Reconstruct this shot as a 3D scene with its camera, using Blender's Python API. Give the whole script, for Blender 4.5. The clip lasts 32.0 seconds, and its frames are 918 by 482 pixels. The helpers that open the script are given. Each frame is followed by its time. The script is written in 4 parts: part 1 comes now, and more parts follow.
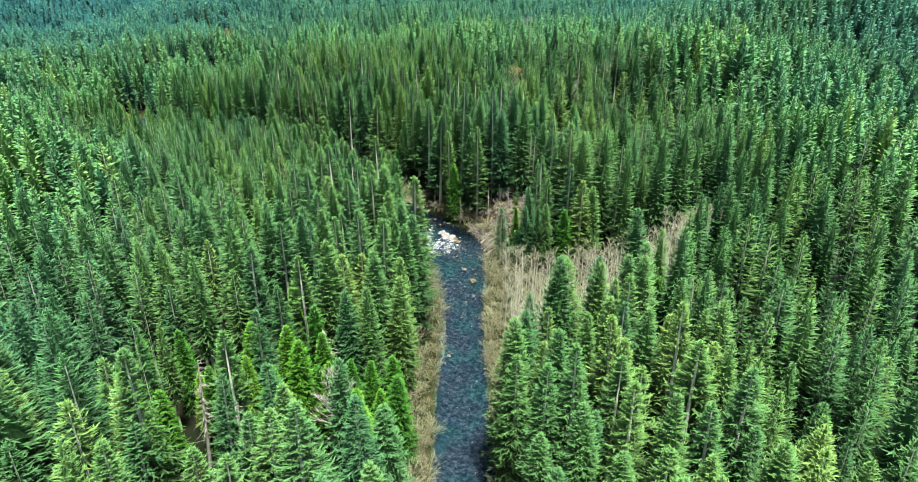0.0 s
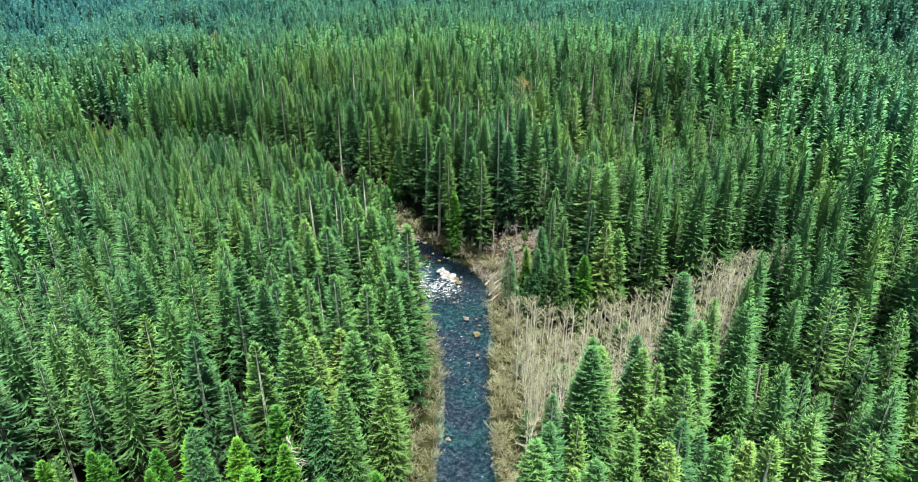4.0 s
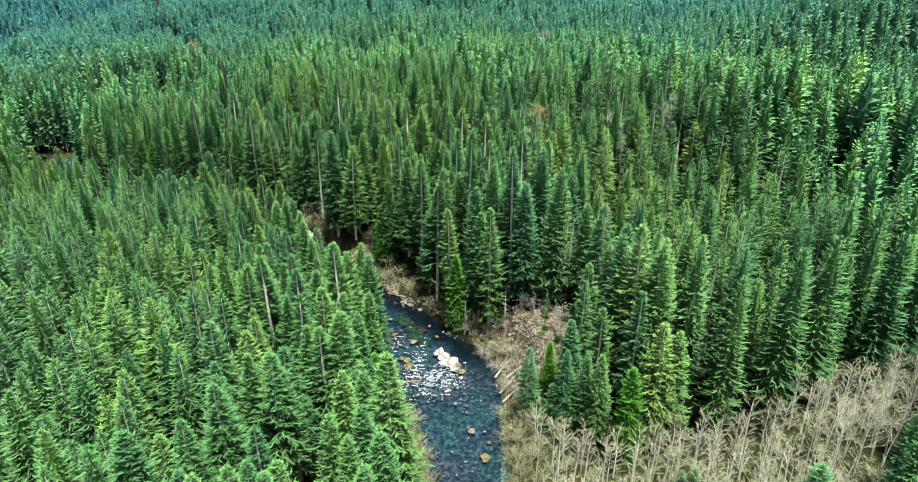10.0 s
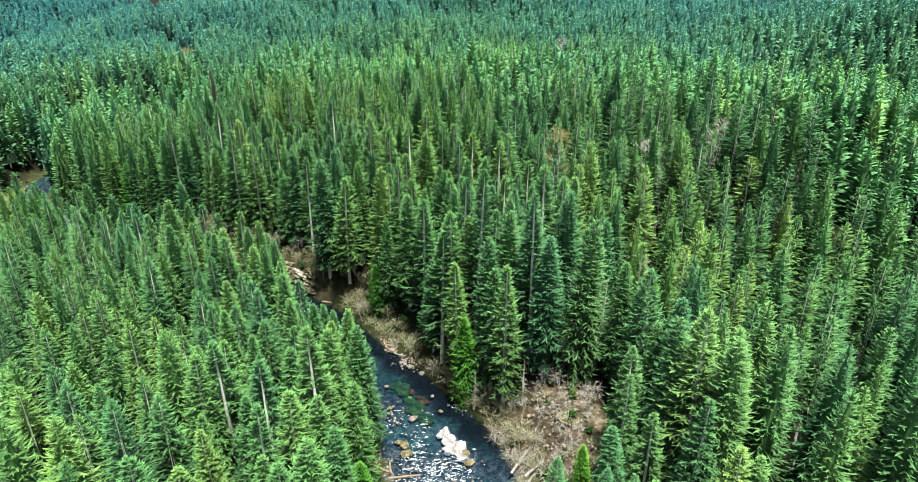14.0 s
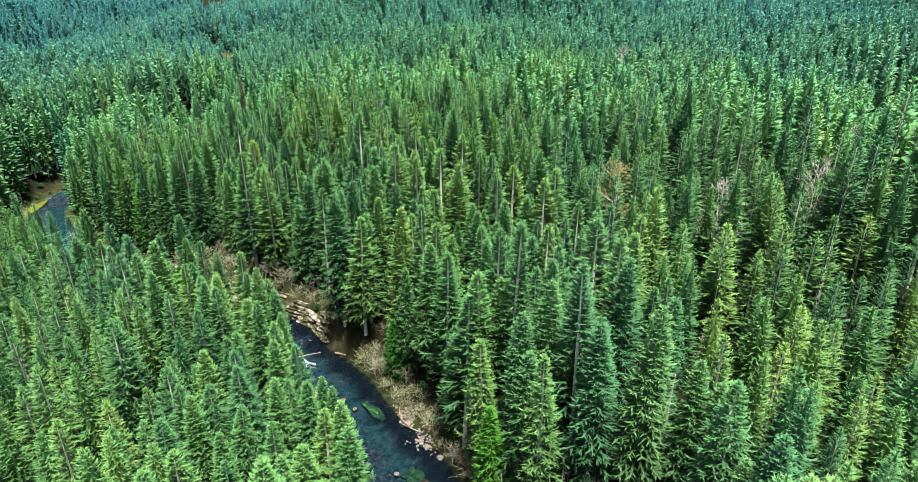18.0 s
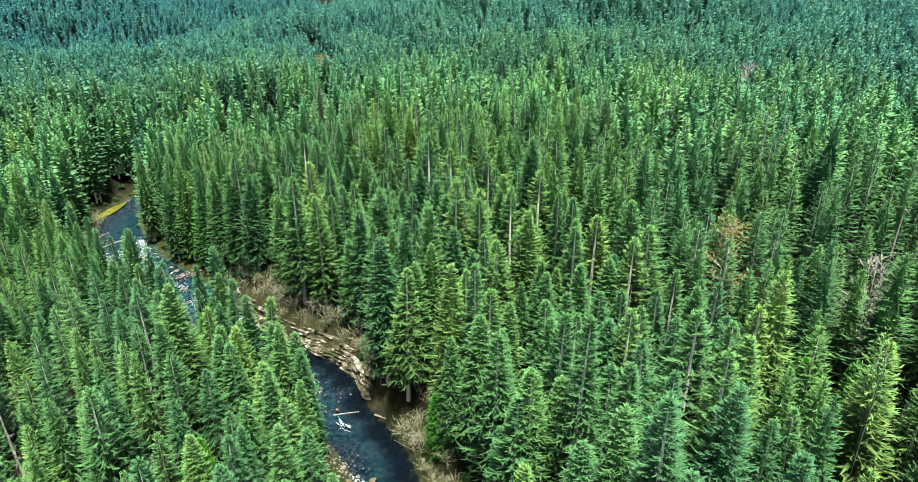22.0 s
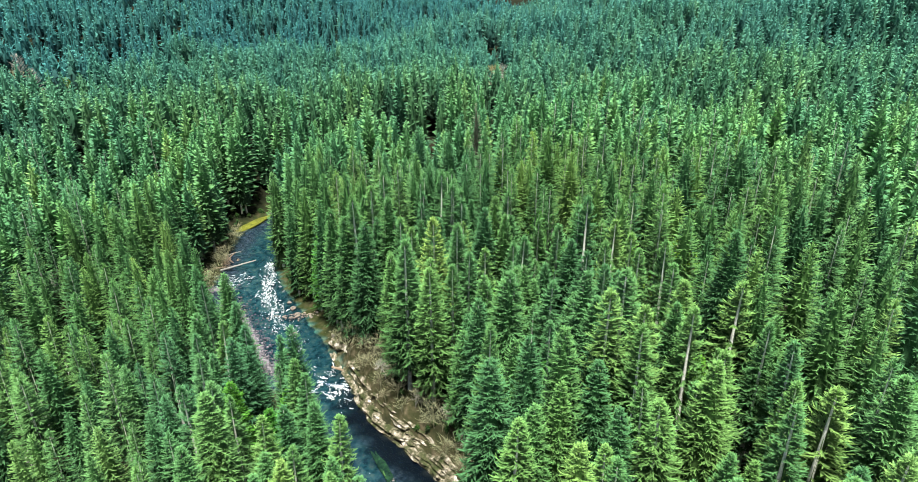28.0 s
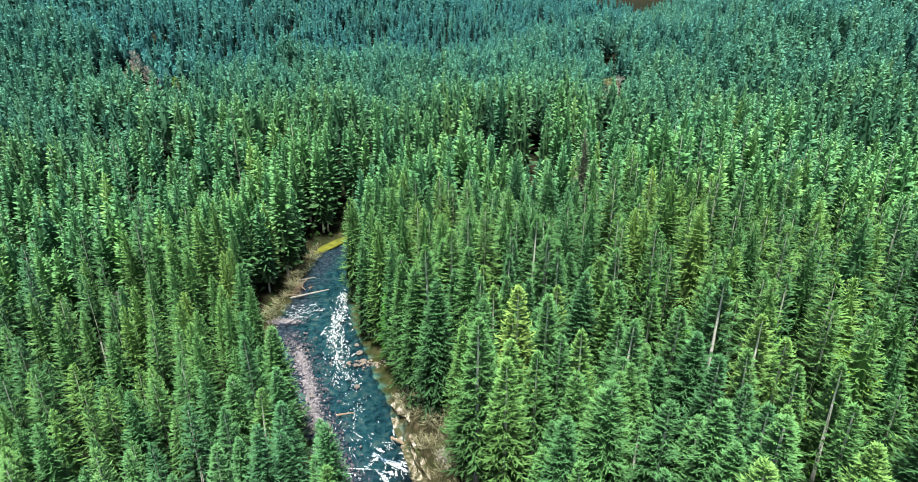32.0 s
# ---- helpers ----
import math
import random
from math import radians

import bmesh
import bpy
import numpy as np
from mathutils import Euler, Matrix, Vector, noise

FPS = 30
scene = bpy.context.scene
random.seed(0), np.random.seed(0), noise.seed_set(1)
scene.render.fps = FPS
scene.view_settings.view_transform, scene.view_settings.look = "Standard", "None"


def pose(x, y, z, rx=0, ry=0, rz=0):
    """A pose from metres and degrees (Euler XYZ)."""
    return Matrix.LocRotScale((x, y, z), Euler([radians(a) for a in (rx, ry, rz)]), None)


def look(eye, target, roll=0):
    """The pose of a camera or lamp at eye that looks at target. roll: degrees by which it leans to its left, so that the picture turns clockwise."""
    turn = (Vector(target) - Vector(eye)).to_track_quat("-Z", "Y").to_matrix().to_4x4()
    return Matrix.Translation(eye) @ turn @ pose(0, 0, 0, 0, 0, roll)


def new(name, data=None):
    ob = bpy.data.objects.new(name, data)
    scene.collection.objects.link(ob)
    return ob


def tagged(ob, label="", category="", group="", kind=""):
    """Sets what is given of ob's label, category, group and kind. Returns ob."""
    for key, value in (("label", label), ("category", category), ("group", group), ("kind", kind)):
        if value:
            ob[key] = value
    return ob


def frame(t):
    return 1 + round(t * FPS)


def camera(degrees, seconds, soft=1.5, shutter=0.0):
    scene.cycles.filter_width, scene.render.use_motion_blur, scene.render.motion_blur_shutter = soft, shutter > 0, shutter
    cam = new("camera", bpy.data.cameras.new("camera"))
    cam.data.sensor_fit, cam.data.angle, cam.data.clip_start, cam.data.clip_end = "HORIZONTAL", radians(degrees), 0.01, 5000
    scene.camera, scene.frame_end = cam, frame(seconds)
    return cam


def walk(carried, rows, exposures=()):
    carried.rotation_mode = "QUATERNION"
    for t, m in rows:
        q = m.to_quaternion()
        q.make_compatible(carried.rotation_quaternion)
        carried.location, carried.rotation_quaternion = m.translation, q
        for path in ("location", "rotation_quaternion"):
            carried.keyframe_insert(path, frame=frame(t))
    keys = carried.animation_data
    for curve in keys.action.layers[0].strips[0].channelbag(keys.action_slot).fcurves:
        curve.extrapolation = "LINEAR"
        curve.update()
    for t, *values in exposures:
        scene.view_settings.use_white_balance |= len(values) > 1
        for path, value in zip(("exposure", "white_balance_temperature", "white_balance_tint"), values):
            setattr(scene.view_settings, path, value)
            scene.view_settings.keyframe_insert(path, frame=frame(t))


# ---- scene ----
cam = camera(71.2, 32.0, soft=0.95)
METRES, EYE, TILT, LEAN, TURN = 270.0, 106.4, -24.33, 0.0, 0.0
ROWS = [
    (0.0, 0.0, 0.0, 0.0, 0.0, 0.0, -0.0),
    (0.5, -0.0002, 0.0147, 0.0066, -0.01, -0.01, -0.02),
    (1.0, -0.0005, 0.0294, 0.0132, -0.01, -0.01, -0.02),
    (1.5, -0.0007, 0.0442, 0.0198, -0.01, -0.02, -0.03),
    (2.0, -0.0009, 0.0588, 0.0265, -0.01, -0.02, -0.03),
    (2.5, -0.001, 0.0735, 0.0332, -0.0, -0.0, -0.04),
    (3.0, -0.0012, 0.0881, 0.0398, -0.0, -0.02, -0.04),
    (3.5, -0.0014, 0.1026, 0.0465, 0.0, -0.02, -0.04),
    (5.5, -0.0021, 0.1603, 0.0735, 0.0, -0.08, -0.03),
    (6.0, -0.0023, 0.1751, 0.0802, 0.01, -0.06, -0.0),
    (6.5, -0.0025, 0.1898, 0.0871, 0.01, -0.07, -0.01),
    (7.0, -0.0026, 0.2046, 0.0938, 0.03, -0.05, -0.0),
    (7.5, -0.0026, 0.2191, 0.1005, 0.04, -0.06, -0.0),
    (8.0, -0.0029, 0.2338, 0.107, 0.05, -0.07, -0.01),
    (8.5, -0.003, 0.2483, 0.1136, 0.06, -0.06, -0.05),
    (9.0, -0.0032, 0.2627, 0.1203, 0.07, -0.05, -0.07),
    (9.5, -0.0033, 0.2773, 0.1271, 0.09, -0.05, -0.08),
    (10.0, -0.0034, 0.2917, 0.1339, 0.1, -0.06, -0.1),
    (10.5, -0.0034, 0.3062, 0.1403, 0.1, -0.06, -0.13),
    (11.0, -0.0033, 0.3206, 0.1472, 0.13, -0.06, -0.12),
    (11.5, -0.0035, 0.3352, 0.1538, 0.13, -0.05, -0.13),
    (12.0, -0.0036, 0.3497, 0.1604, 0.13, -0.04, -0.13),
    (12.5, -0.0038, 0.3641, 0.1669, 0.16, -0.03, -0.16),
    (13.0, -0.0039, 0.3786, 0.1734, 0.37, -0.02, -0.25),
    (13.5, -0.0043, 0.393, 0.18, 0.63, -0.01, -0.38),
    (14.0, -0.0047, 0.4076, 0.1864, 0.85, -0.0, -0.48),
    (14.5, -0.005, 0.4221, 0.193, 1.1, 0.02, -0.53),
    (16.5, 0.0005, 0.4783, 0.219, 2.78, -0.08, -1.19),
    (17.0, 0.0031, 0.4923, 0.2251, 3.55, -0.08, -1.56),
    (17.5, 0.0058, 0.5061, 0.2315, 4.46, -0.1, -1.97),
    (18.0, 0.0084, 0.5199, 0.2377, 5.41, -0.12, -2.42),
    (18.5, 0.0115, 0.5337, 0.244, 6.44, -0.15, -2.84),
    (19.0, 0.0142, 0.5473, 0.2505, 7.38, -0.22, -3.26),
    (19.5, 0.0165, 0.561, 0.257, 8.32, -0.29, -3.71),
    (20.0, 0.0187, 0.5749, 0.2633, 9.4, -0.35, -4.22),
    (20.5, 0.0199, 0.5887, 0.2696, 10.5, -0.44, -4.73),
    (21.0, 0.0207, 0.6024, 0.276, 11.71, -0.56, -5.29),
    (21.5, 0.0209, 0.6162, 0.2825, 12.97, -0.66, -5.81),
    (22.0, 0.0204, 0.63, 0.2887, 14.23, -0.8, -6.35),
    (22.5, 0.0195, 0.6438, 0.2949, 15.48, -0.94, -6.89),
    (23.0, 0.018, 0.6573, 0.301, 16.77, -1.08, -7.45),
    (23.5, 0.0158, 0.6707, 0.3073, 18.09, -1.26, -8.01),
    (24.0, 0.0132, 0.6842, 0.3135, 19.42, -1.44, -8.58),
    (24.5, 0.0101, 0.6977, 0.3197, 20.66, -1.61, -9.09),
    (25.0, 0.0068, 0.7111, 0.326, 21.93, -1.8, -9.62),
    (25.5, 0.0028, 0.7243, 0.3321, 23.21, -2.0, -10.15),
    (27.5, -0.0159, 0.777, 0.3577, 28.51, -3.1, -12.14),
    (28.0, -0.0218, 0.7899, 0.3637, 29.83, -3.38, -12.62),
    (28.5, -0.0282, 0.8025, 0.3695, 31.11, -3.65, -13.11),
    (29.0, -0.0351, 0.815, 0.3753, 32.44, -3.96, -13.61),
    (29.5, -0.0424, 0.8272, 0.3809, 33.73, -4.26, -14.09),
    (30.0, -0.05, 0.8391, 0.3864, 34.92, -4.56, -14.53),
    (30.5, -0.0582, 0.8511, 0.3918, 36.04, -4.83, -14.93),
    (31.0, -0.0665, 0.8629, 0.3972, 37.14, -5.1, -15.32),
    (31.5, -0.075, 0.8744, 0.4025, 38.23, -5.4, -15.7),
    (32.0, -0.0838, 0.8858, 0.4078, 39.41, -5.72, -16.11),
]
walk(cam, [(t, pose(0, 0, EYE, TILT, LEAN, TURN) @ pose(METRES * x, METRES * y, METRES * z, 90 + pitch, roll, yaw)) for t, x, y, z, yaw, pitch, roll in ROWS], exposures=[(0, 1.35), (7, 1.35), (14, 1.44), (22, 1.36), (28, 1.29), (32, 1.27)])

# ---- world, sun ----
SUN_ELEV, SUN_AZ = 73.0, 150.0        # azimuth: clockwise from +y
world = bpy.data.worlds.new("sky_world")
scene.world = world
world.use_nodes = True
wn, wl = world.node_tree.nodes, world.node_tree.links
sky = wn.new("ShaderNodeTexSky")
sky.sky_type, sky.sun_disc = "NISHITA", False
sky.sun_elevation, sky.sun_rotation = radians(SUN_ELEV), radians(SUN_AZ)
sky.air_density, sky.dust_density, sky.ozone_density = 1.0, 3.5, 1.0
wl.new(sky.outputs[0], wn["Background"].inputs[0])
wn["Background"].inputs[1].default_value = 0.050
sun_data = bpy.data.lights.new("sun", "SUN")
sun_data.energy, sun_data.angle, sun_data.color = 4.7, radians(10), (1.0, 0.985, 0.90)
sun = new("sun", sun_data)
a, e = radians(SUN_AZ), radians(SUN_ELEV)
sun.matrix_world = look((math.sin(a) * math.cos(e) * 900, math.cos(a) * math.cos(e) * 900, math.sin(e) * 900), (0, 0, 0))


# ---- materials ----
def material(name, rough=0.85, spec=0.2):
    m = bpy.data.materials.new(name)
    m.use_nodes = True
    b = m.node_tree.nodes["Principled BSDF"]
    b.inputs["Roughness"].default_value = rough
    b.inputs["Specular IOR Level"].default_value = spec
    return m, m.node_tree.nodes, m.node_tree.links, b


def ramp(nodes, stops):
    r = nodes.new("ShaderNodeValToRGB")
    el = r.color_ramp.elements
    while len(el) < len(stops):
        el.new(0.5)
    for k, (p, c) in enumerate(stops):
        el[k].position, el[k].color = p, (*c, 1)
    return r


def noise_tex(nodes, links, scale, detail=5.0, rough=0.6, coord="Object"):
    c = nodes.new("ShaderNodeNewGeometry" if coord == "World" else "ShaderNodeTexCoord")
    n = nodes.new("ShaderNodeTexNoise")
    n.inputs["Scale"].default_value = scale
    n.inputs["Detail"].default_value = detail
    n.inputs["Roughness"].default_value = rough
    links.new(c.outputs["Position" if coord == "World" else coord], n.inputs["Vector"])
    return n


def world_noise(nodes, links, scale, detail=3.0):
    g = nodes.new("ShaderNodeNewGeometry")
    n = nodes.new("ShaderNodeTexNoise")
    n.inputs["Scale"].default_value, n.inputs["Detail"].default_value = scale, detail
    links.new(g.outputs["Position"], n.inputs["Vector"])
    return n


def math_node(nodes, links, op, a, b, clamp=False):
    n = nodes.new("ShaderNodeMath")
    n.operation, n.use_clamp = op, clamp
    for k, v in enumerate((a, b)):
        if hasattr(v, "is_linked"):
            links.new(v, n.inputs[k])
        else:
            n.inputs[k].default_value = v
    return n.outputs[0]


def mix_color(nodes, links, fac, a, b, blend="MIX"):
    n = nodes.new("ShaderNodeMix")
    n.data_type, n.blend_type = "RGBA", blend
    for sock, v in ((n.inputs[0], fac), (n.inputs[6], a), (n.inputs[7], b)):
        if hasattr(v, "is_linked"):
            links.new(v, sock)
        elif isinstance(v, tuple):
            sock.default_value = (*v, 1)
        else:
            sock.default_value = v
    return n.outputs[2]


def bump(nodes, links, b, height, strength, dist=0.05):
    n = nodes.new("ShaderNodeBump")
    n.inputs["Strength"].default_value, n.inputs["Distance"].default_value = strength, dist
    links.new(height, n.inputs["Height"])
    links.new(n.outputs[0], b.inputs["Normal"])


def foliage(name, stops, tip_gain=2.5, through_leaf=0.08, haze_stops=None, shade=0.09):
    """Needles: hue by each tree's own tint, paler shoots at the tips, crown shade painted in, some light let through; a
    second ramp paints far trees haze blue.
    """
    m, n, l, b = material(name, 0.7, 0.18)
    at = n.new("ShaderNodeAttribute")
    at.attribute_name = "tint"
    ob = n.new("ShaderNodeObjectInfo")
    sep = n.new("ShaderNodeSeparateColor")
    l.new(ob.outputs["Color"], sep.inputs[0])
    t = math_node(n, l, "ADD", at.outputs["Fac"], sep.outputs[0])
    wob = world_noise(n, l, 0.45, 2.0)
    t = math_node(n, l, "ADD", t, math_node(n, l, "MULTIPLY", math_node(n, l, "SUBTRACT", wob.outputs["Fac"], 0.5), 0.3))
    r = ramp(n, stops)
    l.new(t, r.inputs[0])
    hue = r.outputs[0]
    if haze_stops:
        haze = n.new("ShaderNodeAttribute")
        haze.attribute_name = "haze"
        r2 = ramp(n, haze_stops)
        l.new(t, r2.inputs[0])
        hue = mix_color(n, l, math_node(n, l, "ADD", haze.outputs["Fac"], sep.outputs[1], True), hue, r2.outputs[0])
    tip_light = n.new("ShaderNodeAttribute")
    tip_light.attribute_name = "tip_light"
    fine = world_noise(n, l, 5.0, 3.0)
    # low values paint the crown's inner shade; shoot tips stay paler
    gain = math_node(n, l, "ADD", math_node(n, l, "MULTIPLY", tip_light.outputs["Fac"], tip_gain), shade)
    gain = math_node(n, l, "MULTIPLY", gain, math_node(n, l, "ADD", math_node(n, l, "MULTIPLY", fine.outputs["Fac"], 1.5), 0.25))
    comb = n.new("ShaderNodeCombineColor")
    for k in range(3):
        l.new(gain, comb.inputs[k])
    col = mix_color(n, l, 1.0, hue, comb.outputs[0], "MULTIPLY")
    l.new(col, b.inputs["Base Color"])
    tr = n.new("ShaderNodeBsdfTranslucent")
    l.new(col, tr.inputs[0])
    ms = n.new("ShaderNodeMixShader")
    ms.inputs[0].default_value = through_leaf
    l.new(b.outputs[0], ms.inputs[1])
    l.new(tr.outputs[0], ms.inputs[2])
    l.new(ms.outputs[0], n["Material Output"].inputs[0])
    return m


def mottled(name, stops, scale, rough=0.9, spec=0.2, bump_s=0.4, bump_d=0.05, fine=None, coord="Object"):
    m, n, l, b = material(name, rough, spec)
    t = noise_tex(n, l, scale, 6.0, 0.65, coord)
    r = ramp(n, stops)
    l.new(t.outputs["Fac"], r.inputs[0])
    f = noise_tex(n, l, fine or scale * 6, 4.0, 0.6, coord)
    g = ramp(n, [(0.25, (0.55, 0.55, 0.55)), (0.75, (1.3, 1.3, 1.3))])
    l.new(f.outputs["Fac"], g.inputs[0])
    l.new(mix_color(n, l, 1.0, r.outputs[0], g.outputs[0], "MULTIPLY"), b.inputs["Base Color"])
    bump(n, l, b, f.outputs["Fac"], bump_s, bump_d)
    return m


FIR_STOPS = [(0.0, (0.040, 0.114, 0.043)), (0.3, (0.055, 0.140, 0.044)), (0.6, (0.078, 0.168, 0.045)), (1.0, (0.126, 0.210, 0.050))]
# blue of the distance haze, painted into far needles
HAZE_STOPS = [(0.0, (0.024, 0.112, 0.118)), (0.35, (0.032, 0.138, 0.134)), (0.65, (0.044, 0.164, 0.138)), (1.0, (0.066, 0.190, 0.136))]
FIR = foliage("fir_needles", FIR_STOPS, haze_stops=HAZE_STOPS)
CEDAR = foliage("cedar_scales", [(0.0, (0.036, 0.135, 0.018)), (0.5, (0.066, 0.190, 0.018)), (1.0, (0.115, 0.230, 0.024))], 2.2)
FERN_LEAF = foliage("fern_fronds", [(0.0, (0.022, 0.080, 0.016)), (0.5, (0.042, 0.115, 0.018)), (1.0, (0.070, 0.145, 0.022))], 1.1)
MAPLE_LEAF = foliage("maple_leaves", [(0.0, (0.20, 0.19, 0.06)), (0.5, (0.25, 0.23, 0.075)), (1.0, (0.30, 0.25, 0.09))], 1.1)
BARK = mottled("conifer_bark", [(0.3, (0.11, 0.09, 0.075)), (0.7, (0.24, 0.21, 0.18))], 1.2, 0.95, 0.1)
PALE_BARK = mottled("pale_bark", [(0.3, (0.46, 0.45, 0.40)), (0.7, (0.74, 0.72, 0.66))], 1.5, 0.9, 0.1)
FIR_BARK = mottled("grey_fir_bark", [(0.3, (0.52, 0.52, 0.47)), (0.7, (0.80, 0.79, 0.74))], 1.4, 0.95, 0.1)
TWIG = mottled("alder_twigs", [(0.3, (0.20, 0.215, 0.11)), (0.7, (0.45, 0.465, 0.30))], 0.6, 0.9, 0.1)
BRANCH = mottled("willow_branches", [(0.3, (0.15, 0.145, 0.08)), (0.7, (0.37, 0.36, 0.235))], 0.5, 0.9, 0.1)
DEAD = mottled("dead_wood", [(0.3, (0.22, 0.21, 0.185)), (0.7, (0.42, 0.40, 0.36))], 1.0, 0.9, 0.1)
LOG = mottled("log_wood", [(0.3, (0.16, 0.115, 0.075)), (0.7, (0.33, 0.26, 0.185))], 1.3, 0.85, 0.15)
ROCK = mottled("river_stone", [(0.35, (0.09, 0.08, 0.07)), (0.55, (0.21, 0.18, 0.15)), (0.75, (0.30, 0.24, 0.16))], 0.8, 0.8, 0.3)
LEDGE = mottled("cliff_stone", [(0.32, (0.030, 0.045, 0.012)), (0.46, (0.055, 0.058, 0.026)), (0.55, (0.19, 0.165, 0.12)), (0.68, (0.56, 0.53, 0.47))], 0.4, 0.9, 0.2, 0.9, 0.25, 1.6, "World")
MOSS = mottled("moss", [(0.3, (0.05, 0.06, 0.012)), (0.7, (0.17, 0.18, 0.025))], 0.5, 0.95, 0.1)
FOAM = mottled("white_water", [(0.34, (0.30, 0.40, 0.42)), (0.62, (0.74, 0.79, 0.80))], 1.5, 0.6, 0.3)


def thin_foam(m):
    """Lets the foam break up: holes of clear water between its bubbles."""
    n, l = m.node_tree.nodes, m.node_tree.links
    holes = ramp(n, [(0.40, (0, 0, 0)), (0.56, (1, 1, 1))])
    l.new(noise_tex(n, l, 2.6, 4.0, 0.65, "World").outputs["Fac"], holes.inputs[0])
    clear, ms = n.new("ShaderNodeBsdfTransparent"), n.new("ShaderNodeMixShader")
    l.new(holes.outputs[0], ms.inputs[0])
    l.new(clear.outputs[0], ms.inputs[1])
    l.new(n["Principled BSDF"].outputs[0], ms.inputs[2])
    l.new(ms.outputs[0], n["Material Output"].inputs[0])


thin_foam(FOAM)


def ground_material():
    m, n, l, b = material("forest_floor", 0.95, 0.1)
    big = noise_tex(n, l, 0.045, 5.0)
    r = ramp(n, [(0.3, (0.006, 0.011, 0.004)), (0.5, (0.011, 0.013, 0.006)), (0.7, (0.022, 0.018, 0.010))])
    l.new(big.outputs["Fac"], r.inputs[0])
    zone = n.new("ShaderNodeAttribute")
    zone.attribute_name = "zone"
    sep = n.new("ShaderNodeSeparateColor")
    l.new(zone.outputs["Color"], sep.inputs[0])
    mid = noise_tex(n, l, 0.5, 6.0)
    dirt = ramp(n, [(0.3, (0.024, 0.026, 0.012)), (0.5, (0.075, 0.06, 0.036)), (0.72, (0.21, 0.165, 0.12))])
    l.new(mid.outputs["Fac"], dirt.inputs[0])
    litter = ramp(n, [(0.3, (0.014, 0.024, 0.006)), (0.5, (0.030, 0.036, 0.012)), (0.75, (0.065, 0.054, 0.028))])
    l.new(mid.outputs["Fac"], litter.inputs[0])
    c = mix_color(n, l, sep.outputs[0], r.outputs[0], litter.outputs[0])
    c = mix_color(n, l, sep.outputs[1], c, dirt.outputs[0])
    bed = ramp(n, [(0.40, (0.012, 0.024, 0.028)), (0.5, (0.05, 0.068, 0.070)), (0.60, (0.19, 0.19, 0.175))])
    pebble = noise_tex(n, l, 0.8, 9.0, 0.8)
    l.new(pebble.outputs["Fac"], bed.inputs[0])
    patch = noise_tex(n, l, 0.10, 3.0, 0.5)
    algae = ramp(n, [(0.38, (1.05, 1, 1.0)), (0.5, (0.9, 1.04, 1.06)), (0.64, (0.65, 1.3, 1.05)), (0.78, (0.95, 1.08, 0.8))])
    l.new(patch.outputs["Fac"], algae.inputs[0])
    stones = mix_color(n, l, 1.0, bed.outputs[0], algae.outputs[0], "MULTIPLY")
    deep = n.new("ShaderNodeAttribute")
    deep.attribute_name = "teal"
    weedy = ramp(n, [(0.38, (0.008, 0.045, 0.044)), (0.52, (0.036, 0.135, 0.118)), (0.68, (0.15, 0.21, 0.14))])
    l.new(mid.outputs["Fac"], weedy.inputs[0])
    stones = mix_color(n, l, deep.outputs["Fac"], stones, weedy.outputs[0])
    # alpha blackens the bed: painted reflection of dark trees, and deep water
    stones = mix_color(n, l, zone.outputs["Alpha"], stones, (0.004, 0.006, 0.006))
    c = mix_color(n, l, sep.outputs[2], c, stones)
    l.new(c, b.inputs["Base Color"])
    bump(n, l, b, mid.outputs["Fac"], 0.8, 0.3)
    return m


def water_material():
    m, n, l, b = material("river_water", 0.08, 0.5)
    n.remove(b)
    gl, tr, ms = n.new("ShaderNodeBsdfGlossy"), n.new("ShaderNodeBsdfTransparent"), n.new("ShaderNodeMixShader")
    df = n.new("ShaderNodeBsdfDiffuse")
    df.inputs[0].default_value = (0.008, 0.017, 0.034, 1)
    tr.inputs[0].default_value = (0.52, 0.62, 0.74, 1)
    body = n.new("ShaderNodeMixShader")
    body.inputs[0].default_value = 0.12
    l.new(tr.outputs[0], body.inputs[1])
    l.new(df.outputs[0], body.inputs[2])
    gl.inputs["Roughness"].default_value = 0.06
    fr = n.new("ShaderNodeFresnel")
    fr.inputs[0].default_value = 1.33
    w = noise_tex(n, l, 0.9, 4.0, 0.6)
    w2 = noise_tex(n, l, 3.5, 3.0, 0.6)
    bp = n.new("ShaderNodeBump")
    bp.inputs["Strength"].default_value, bp.inputs["Distance"].default_value = 0.7, 0.3
    l.new(math_node(n, l, "ADD", w.outputs["Fac"], math_node(n, l, "MULTIPLY", w2.outputs["Fac"], 0.35)), bp.inputs["Height"])
    l.new(bp.outputs[0], gl.inputs["Normal"])
    l.new(bp.outputs[0], fr.inputs["Normal"])
    l.new(fr.outputs[0], ms.inputs[0])
    l.new(body.outputs[0], ms.inputs[1])
    l.new(gl.outputs[0], ms.inputs[2])
    l.new(ms.outputs[0], n["Material Output"].inputs[0])
    return m


GROUND, WATER = ground_material(), water_material()

